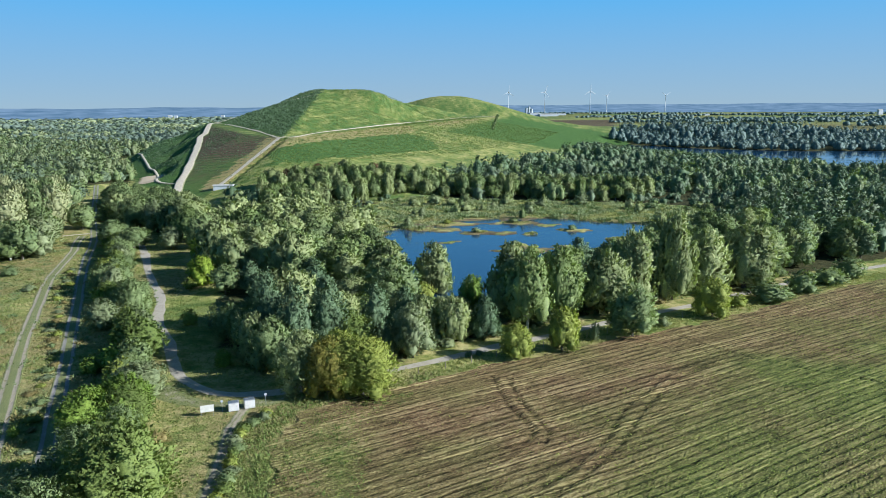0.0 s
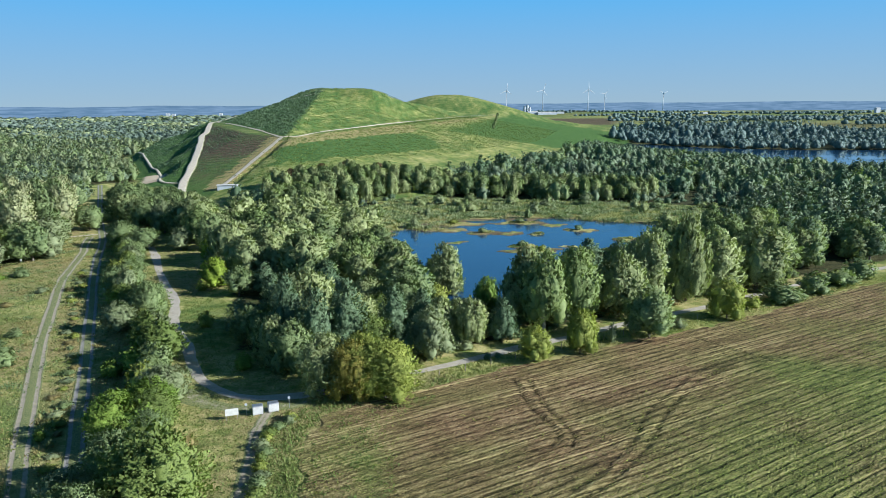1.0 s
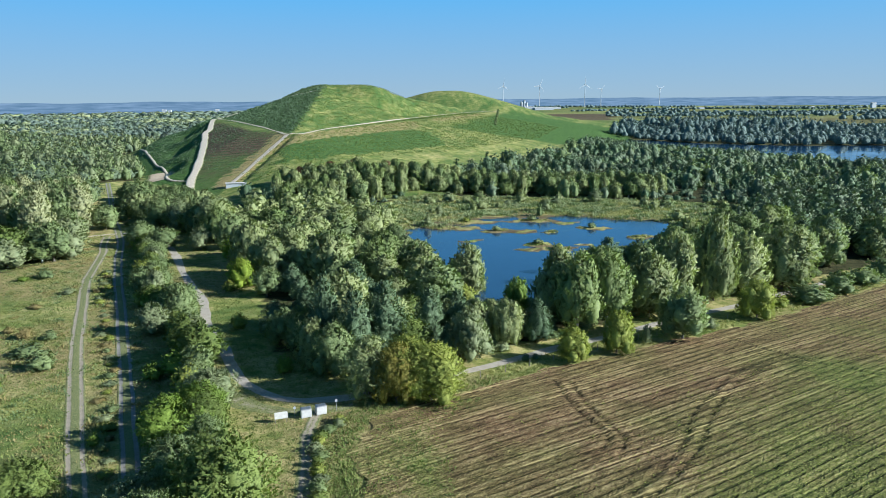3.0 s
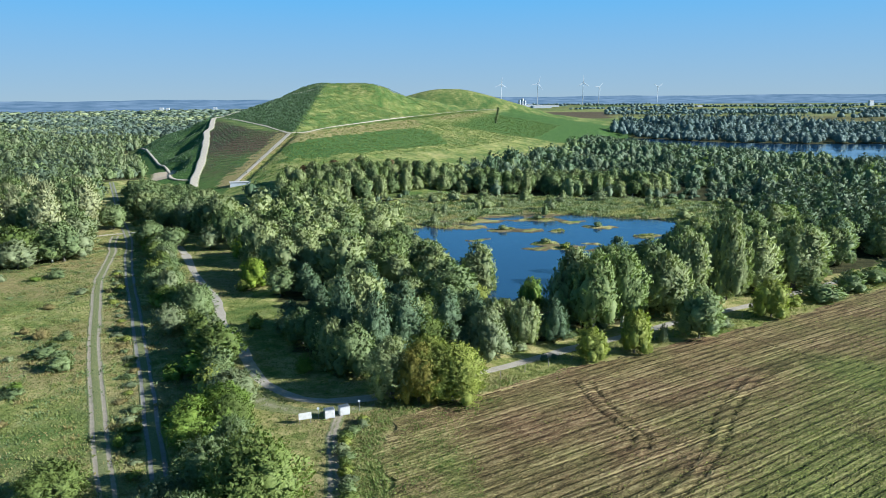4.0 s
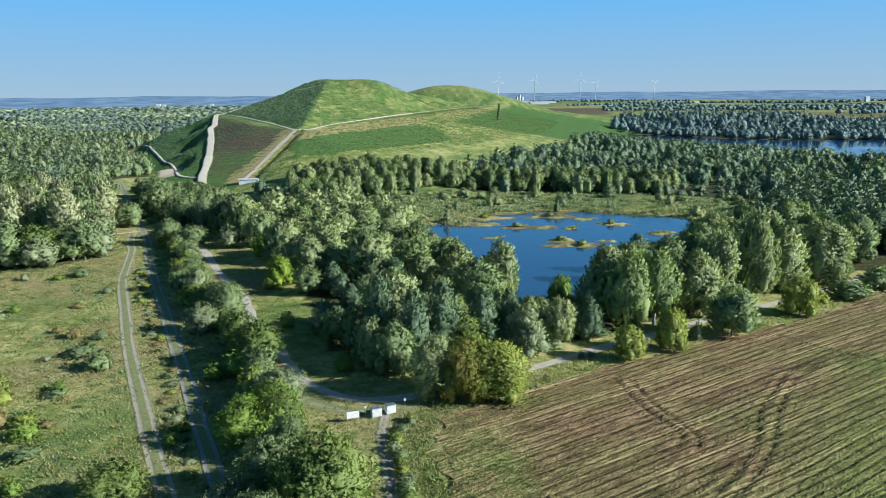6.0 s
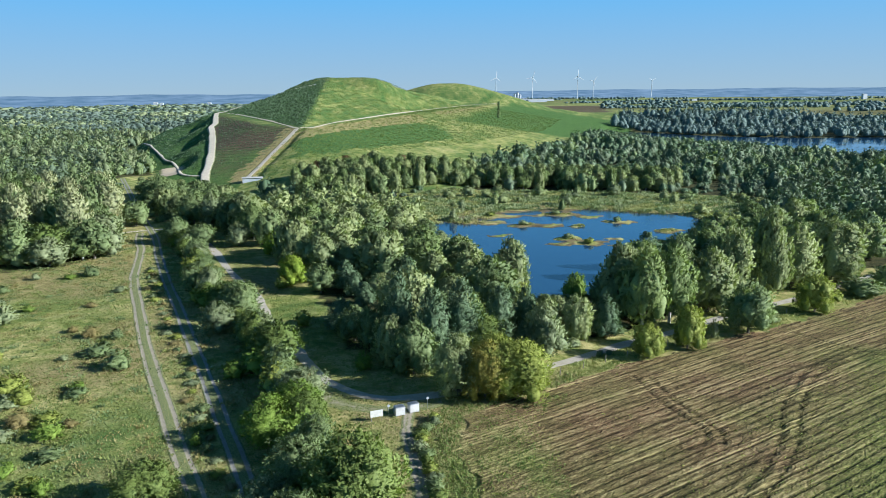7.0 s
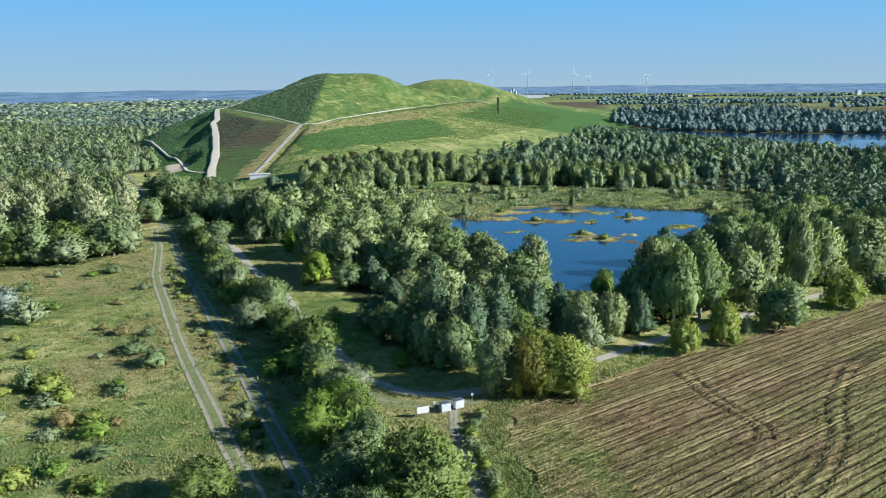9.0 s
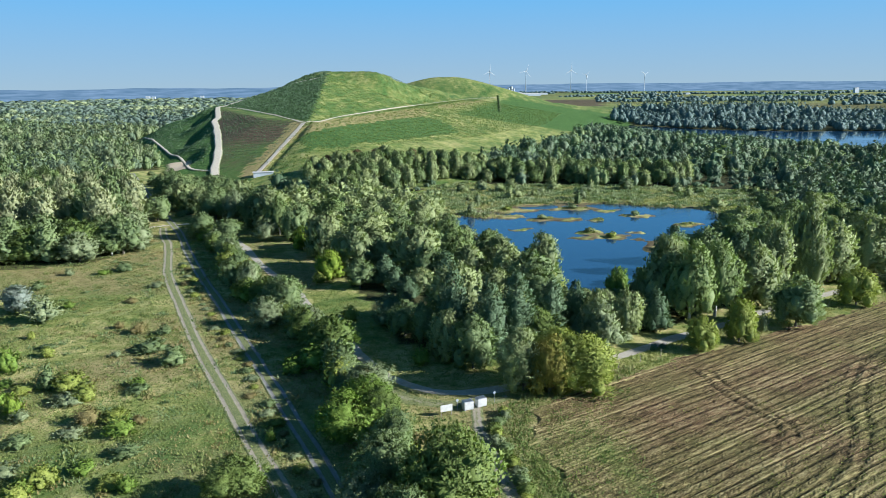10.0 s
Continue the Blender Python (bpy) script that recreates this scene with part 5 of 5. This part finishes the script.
for k, (dx, hgt) in enumerate(((0, 34), (13, 40), (25, 30))):
    silo(418 + dx, 3400, 6, hgt)
building(455, 3390, 46, 20, 14, "pale factory hall beside silos on the plain", "factory_hall")
building(520, 3380, 90, 30, 9, "long low white warehouse on the plain")
for x, y, w, hgt in ((640, 3700, 40, 7), (1240, 3300, 24, 6), (1750, 3300, 30, 7), (-1150, 3080, 16, 19), (-1125, 3080, 12, 17), (-930, 3100, 14, 18), (-700, 3090, 10, 18), (1980, 3200, 20, 22)):
    building(x, y, w, 14, hgt, "small pale building far off on the plain")


building(-125, 407, 11, 4, 1.7, "small white site hut at the foot of the heap", "site_hut")


# ---- board and containers beside the path ----
BOARD_PAINT = plain("weathered_white_paint", (0.46, 0.46, 0.43), (0.68, 0.68, 0.64), 2.5, 0.6, 0.05)


def notice_board(x, y, turn):
    e = new("notice_board")
    part("panel", box(bmesh.new(), 0, 0, 1.25, 1.9, 0.06, 1.05, 0.015), BOARD_PAINT, e, "blank white panel")
    for sx in (-0.8, 0.8):
        part("post", box(bmesh.new(), sx, 0.07, 0.8, 0.09, 0.08, 2.0, 0.01), POST_WOOD, e)
    part("rail", box(bmesh.new(), 0, 0.07, 1.0, 1.5, 0.05, 0.08, 0.01), POST_WOOD, e)
    e.matrix_basis = pose(x, y, float(ground_z(x, y)), 0, 0, turn)
    tagged(e, "blank white notice board on two posts in the grass", "notice board")


PALE_PLASTIC = plain("pale_grey_plastic", (0.38, 0.38, 0.37), (0.58, 0.58, 0.56), 1.5, 0.6, 0.05)


def container(x, y, turn):
    e = new("recycling_container")
    body = box(bmesh.new(), 0, 0, 0.85, 1.75, 1.2, 1.4, 0.06)
    part("body", body, PALE_PLASTIC, e)
    bm = box(bmesh.new(), 0, 0, 1.6, 1.8, 1.26, 0.14, 0.05)
    lid = part("lid", bm, GREY_METAL, e, "grey lid")
    for k in range(5):
        part("rib", box(bmesh.new(), -0.68 + 0.34 * k, 0, 1.7, 0.1, 1.2, 0.1, 0.02), GREY_METAL, lid)
    for sx in (-0.7, 0.7):
        part("foot", box(bmesh.new(), sx, 0, 0.08, 0.16, 1.0, 0.2, 0.02), GREY_METAL, e)
    e.matrix_basis = pose(x, y, float(ground_z(x, y)), 0, 0, turn) @ Matrix.Scale(0.88, 4)
    tagged(e, "pale grey boxy container standing beside the gravel path", "container", "containers beside the path")
    return e


notice_board(-34.9, 97.0, 18)
box_1 = container(-31.6, 98.9, 20)
copy_thing(box_1, pose(-29.5, 99.9, float(ground_z(-29.5, 99.9)), 0, 0, 24))


def road_sign(x, y, turn, like=None):
    m = pose(x, y, float(ground_z(x, y)), 0, 0, turn)
    if like:
        return copy_thing(like, m)
    e = new("road_sign")
    bm = bmesh.new()
    tube(bm, (0, 0, -0.3), (0, 0, 1.9), 0.035, 0.035, 8)
    part("post", bm, GREY_METAL, e)
    bm = bmesh.new()
    tube(bm, (0, -0.04, 1.7), (0, -0.06, 1.7), 0.21, 0.21, 20)
    part("disc", bm, TURBINE_PAINT, e, "round white disc")
    e.matrix_basis = m
    return tagged(e, "small round sign on a grey post", "road sign", "signs by the path")


sign = road_sign(-27.3, 101, 10)
road_sign(-33.2, 98.6, 14, sign)


def fence_post(x, y, like=None):
    m = pose(x, y, float(ground_z(x, y)), random.uniform(-4, 4), random.uniform(-4, 4), random.uniform(0, 90))
    if like:
        return copy_thing(like, m)
    bm = bmesh.new()
    tube(bm, (0, 0, -0.3), (0, 0, 1.25), 0.07, 0.06, 8)
    me = bpy.data.meshes.new("fence_post")
    bm.to_mesh(me)
    bm.free()
    me.materials.append(POST_WOOD)
    e = new("fence_post", me)
    e.matrix_basis = m
    return tagged(e, "grey weathered wooden fence post at the field's edge", "post", "fence posts")


post = None
for k in range(16):
    post = fence_post(-9 + k * 4.6, 110.5 + k * 2.55, post) if post is None else (fence_post(-9 + k * 4.6, 110.5 + k * 2.55, post), post)[1]


# ---- grass, weeds and reeds, as stuff ----
def tufts(name, spots, size, tall, blades, mat, label, rng, wide=0.07, lift=-0.03):
    """Tufts of narrow folded blades."""
    n = len(spots)
    x = np.repeat(spots[:, 0], blades) + rng.normal(0, 0.4, n * blades) * np.repeat(size, blades)
    y = np.repeat(spots[:, 1], blades) + rng.normal(0, 0.4, n * blades) * np.repeat(size, blades)
    z = ground_z(x, y) + lift
    s, hgt = np.repeat(size, blades), np.repeat(tall, blades) * rng.uniform(0.5, 1.2, n * blades)
    a, lean = rng.uniform(0, 6.283, n * blades), rng.uniform(0.2, 1.4, n * blades) * hgt
    c, sn = np.cos(a), np.sin(a)
    w = wide * rng.uniform(0.5, 1.5, n * blades)
    foot = np.stack([x, y, z], -1)
    tip = foot + np.stack([c * lean, sn * lean, hgt], -1)
    mid = (foot + tip) / 2
    sd = np.stack([-sn * w, c * w, hgt * 0.08], -1)
    V = np.stack([foot, mid + sd, tip, mid - sd], 1).reshape(-1, 3)
    return tagged(new(name, raw_mesh(name, V, np.arange(len(V)).reshape(-1, 4), mats=[mat])), label, "grass", kind="stuff")


rng = np.random.default_rng(21)
MEADOW = leaf_material("meadow_grass", (0.085, 0.125, 0.03), (0.27, 0.29, 0.095), 0.9)
STRAW = leaf_material("straw_grass", (0.18, 0.165, 0.065), (0.42, 0.37, 0.17), 0.9)
VERGE = leaf_material("verge_grass", (0.15, 0.165, 0.05), (0.36, 0.35, 0.13), 0.9)
STUBBLE = leaf_material("stubble", (0.06, 0.045, 0.02), (0.34, 0.27, 0.13), 0.9)
REED = leaf_material("marsh_reed", (0.19, 0.2, 0.07), (0.5, 0.48, 0.2), 0.5)


def clear_of_roads(p):
    ok = ~inside(FIELD, p[:, 0], p[:, 1])
    for ln, w in ((TRACK_A, 1.3), (TRACK_B, 1.4), (PATH_C, 1.6), (FOOTPATH, 0.9)):
        ok &= line_distance(ln, p[:, 0], p[:, 1]) > w
    return p[ok]


g = clear_of_roads(thin(scatter([(-170, 60), (-22, 60), (-20, 112), (-40, 130), (-100, 255), (-135, 250), (-190, 190)], 0.85, rng, 0.5), rng, 0.9))
g = g[in_view(g[:, 0], g[:, 1], 3)]
w = np.sin(g[:, 0] * 0.11 + 2 * np.sin(g[:, 1] * 0.07)) * np.sin(g[:, 1] * 0.13) + rng.normal(0, 0.35, len(g))
for nm, sel, mt, lb in (("meadow_grass", w < 0.5, MEADOW, "rough green grass and weeds of the meadow"), ("dry_grass", w >= 0.5, STRAW, "dry straw-coloured grass tufts of the meadow")):
    q = g[sel]
    tufts(nm, q, rng.uniform(0.5, 1.2, len(q)), rng.uniform(0.1, 0.3, len(q)) + 0.3 * (rng.random(len(q)) < 0.02), 8, mt, lb, rng, 0.085)
for nm, mt, lb, num in (("weed_clumps", LEAF["broad"], "dark green weed clumps in the meadow", 520), ("herb_clumps", MEADOW, "yellow-green herb clumps in the meadow", 520), ("dead_stalks", LEAF["dry"], "brown dead stalks in the meadow", 420)):
    c = np.stack([rng.uniform(-140, -45, num), rng.uniform(70, 235, num)], -1)
    c = clear_of_roads(c[in_view(c[:, 0], c[:, 1], 3) & (c[:, 0] < -36 - (c[:, 1] - 70) * 0.38)])
    tufts(nm, c, rng.uniform(1.0, 2.8, len(c)), rng.uniform(0.22, 0.6, len(c)), 34, mt, lb, rng, 0.1)
v = clear_of_roads(thin(scatter([(-25, 100), (-8, 106), (9, 116.5), (34, 129), (61, 143), (113, 174), (150, 200), (60, 152), (32, 137), (3, 121), (-14, 110)], 0.9, rng, 0.5), rng, 0.9))
tufts("verge_grass", v, rng.uniform(0.5, 1.0, len(v)), rng.uniform(0.2, 0.55, len(v)), 10, VERGE, "pale rough grass on the verge of the field", rng)
v = clear_of_roads(scatter([(-27, 60), (-21.5, 60), (-21, 75), (-23.5, 88), (-22, 99), (-27, 99), (-27.5, 88), (-26, 74)], 0.8, rng, 0.5))
tufts("field_weeds", v, rng.uniform(0.7, 1.4, len(v)), rng.uniform(0.1, 0.35, len(v)), 14, MEADOW, "rough green weeds along the field's edge", rng)
v = clear_of_roads(thin(scatter([(-25, 62), (-21.5, 62), (-21, 75), (-23, 88), (-21, 98.5), (-8, 107), (9, 117), (8, 119), (-10, 109), (-26, 100)], 0.8, rng, 0.5), rng, 0.8))
tufts("edge_weeds", v, rng.uniform(0.8, 1.8, len(v)), rng.uniform(0.12, 0.45, len(v)), 16, LEAF["bright"], "tall green weeds on the unploughed edge", rng)
v = thin(scatter([(-21, 60), (-9, 60), (-10, 80), (-13, 92), (-3, 107), (-9, 105.5), (-22, 96)], 1.2, rng, 0.5), rng, 0.6)
tufts("headland_weeds", v, rng.uniform(0.6, 1.6, len(v)), rng.uniform(0.12, 0.4, len(v)), 14, LEAF["bright"], "green weeds on the rough headland of the field", rng, 0.07, 0.08)
r = np.concatenate([scatter(MARSH, 1.5, rng, 0.5)] + [np.array([(cx, cy)]) + rng.normal(0, 0.2, (40, 2)) * (a, b) for cx, cy, a, b in ISLETS[::3]])
zr = ground_z(r[:, 0], r[:, 1])
r = r[(zr > -8.0)]
wet = np.sin(r[:, 0] * 0.13) * np.sin(r[:, 1] * 0.19 + r[:, 0] * 0.05)
r = r[wet + rng.normal(0, 0.3, len(r)) > -0.3]
tufts("reeds", r, rng.uniform(1.0, 2.2, len(r)), rng.uniform(0.25, 0.75, len(r)), 10, REED, "yellow-green reeds and sedge round the pond", rng, 0.2)
for nm, mt, lb, num in (("sedge", LEAF["grey"], "yellow-green sedge clumps in the marsh", 420), ("marsh_scrub", LEAF["broad"], "dark green low scrub in the marsh", 260)):
    c = np.stack([rng.uniform(-55, 160, num * 2), rng.uniform(250, 392, num * 2)], -1)
    c = c[inside(MARSH, c[:, 0], c[:, 1]) & (ground_z(c[:, 0], c[:, 1]) > -7.85)]
    tufts(nm, c, rng.uniform(2.0, 6.0, len(c)), rng.uniform(0.6, 1.6, len(c)), 50, mt, lb, rng, 0.22)
u = scatter([(p[0], p[1]) for p in ((-240, 430), (-110, 400), (0, 560), (100, 760), (160, 950), (-20, 980), (-150, 870), (-250, 800), (-320, 700))], 4.2, rng, 0.5)
u = u[(mound(u[:, 0], u[:, 1]) > 0) & (line_distance(TERRACE_PATH, u[:, 0], u[:, 1]) > 3.5) & (line_distance(HILL_ROAD, u[:, 0], u[:, 1]) > 6)]
pr = np.array([(-150 + i * 1.8, 420 + j * 7.5 - i * 0.7) for i in range(-50, 20) for j in range(0, 52)], float)
pr += rng.normal(0, 0.4, pr.shape)
mp = mound(pr[:, 0], pr[:, 1])
pr = pr[(mp > 3) & (mp < BENCH(pr[:, 0], pr[:, 1]) - 1.0) & (0.97 * (pr[:, 0] + 158) + 0.244 * (pr[:, 1] - 425) > 5) & (pr[:, 0] < -124 - 0.093 * (530 - pr[:, 1]))]
tufts("planted_rows", pr, np.full(len(pr), 0.9), np.full(len(pr), 0.7), 4, LEAF["pine"], "rows of young shrubs planted on bare earth", rng, 0.3)
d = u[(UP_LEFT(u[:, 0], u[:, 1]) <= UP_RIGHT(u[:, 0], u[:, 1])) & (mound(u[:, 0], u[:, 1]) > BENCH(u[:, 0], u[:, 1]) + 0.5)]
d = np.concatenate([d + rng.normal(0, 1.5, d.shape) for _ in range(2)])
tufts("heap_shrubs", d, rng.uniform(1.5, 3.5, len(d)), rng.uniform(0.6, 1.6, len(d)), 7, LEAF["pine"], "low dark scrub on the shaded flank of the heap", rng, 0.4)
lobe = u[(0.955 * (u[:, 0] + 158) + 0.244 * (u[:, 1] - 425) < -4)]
# tufts for texture; the flank's shade is put into their dark tone
tufts("flank_scrub", lobe, rng.uniform(1.5, 3.5, len(lobe)), rng.uniform(0.4, 1.0, len(lobe)), 7, LEAF["pine"], "low scrub toned dark for the shade on the heap's side", rng, 0.3)
u = u[(0.955 * (u[:, 0] + 158) + 0.244 * (u[:, 1] - 425) > 5) & ((u[:, 0] > -118 - 0.093 * (530 - u[:, 1])) | (mound(u[:, 0], u[:, 1]) > BENCH(u[:, 0], u[:, 1]) + 0.5))]
u = u[(UP_LEFT(u[:, 0], u[:, 1]) > UP_RIGHT(u[:, 0], u[:, 1])) | (mound(u[:, 0], u[:, 1]) < BENCH(u[:, 0], u[:, 1]) + 0.5)]
hw = u[rng.random(len(u)) < 0.3]
tufts("heap_weeds", hw, rng.uniform(2.5, 6.0, len(hw)), rng.uniform(0.3, 0.8, len(hw)), 14, LEAF["broad"], "darker weed patches on the heap", rng, 0.22)
tufts("heap_grass", u, rng.uniform(1.5, 3.0, len(u)), rng.uniform(0.4, 1.0, len(u)), 8, LEAF["bright"], "rough grass tussocks on the heap", rng, 0.24)
f = scatter([(-20, 60), (-22, 97), (9, 116), (61, 142), (120, 175), (120, 60)], 0.7, rng, 0.5)
f = f[in_view(f[:, 0], f[:, 1], 2)]
gr = sstep(8, 65, f[:, 0] * 0.8 - (f[:, 1] - 100) * 0.9) + 0.5 * (f[:, 0] < -10) + rng.normal(0, 0.25, len(f))
q = f[gr > 0.43]
tufts("field_regrowth", q, rng.uniform(0.3, 0.6, len(q)), rng.uniform(0.08, 0.2, len(q)), 4, LEAF["maple"], "green regrowth between the stubble rows", rng, 0.07, 0.07)
q = f[gr <= 0.65]
tufts("field_stubble", q, rng.uniform(0.25, 0.5, len(q)), rng.uniform(0.08, 0.2, len(q)), 4, STUBBLE, "straw and stubble left on the field", rng, 0.06, 0.07)
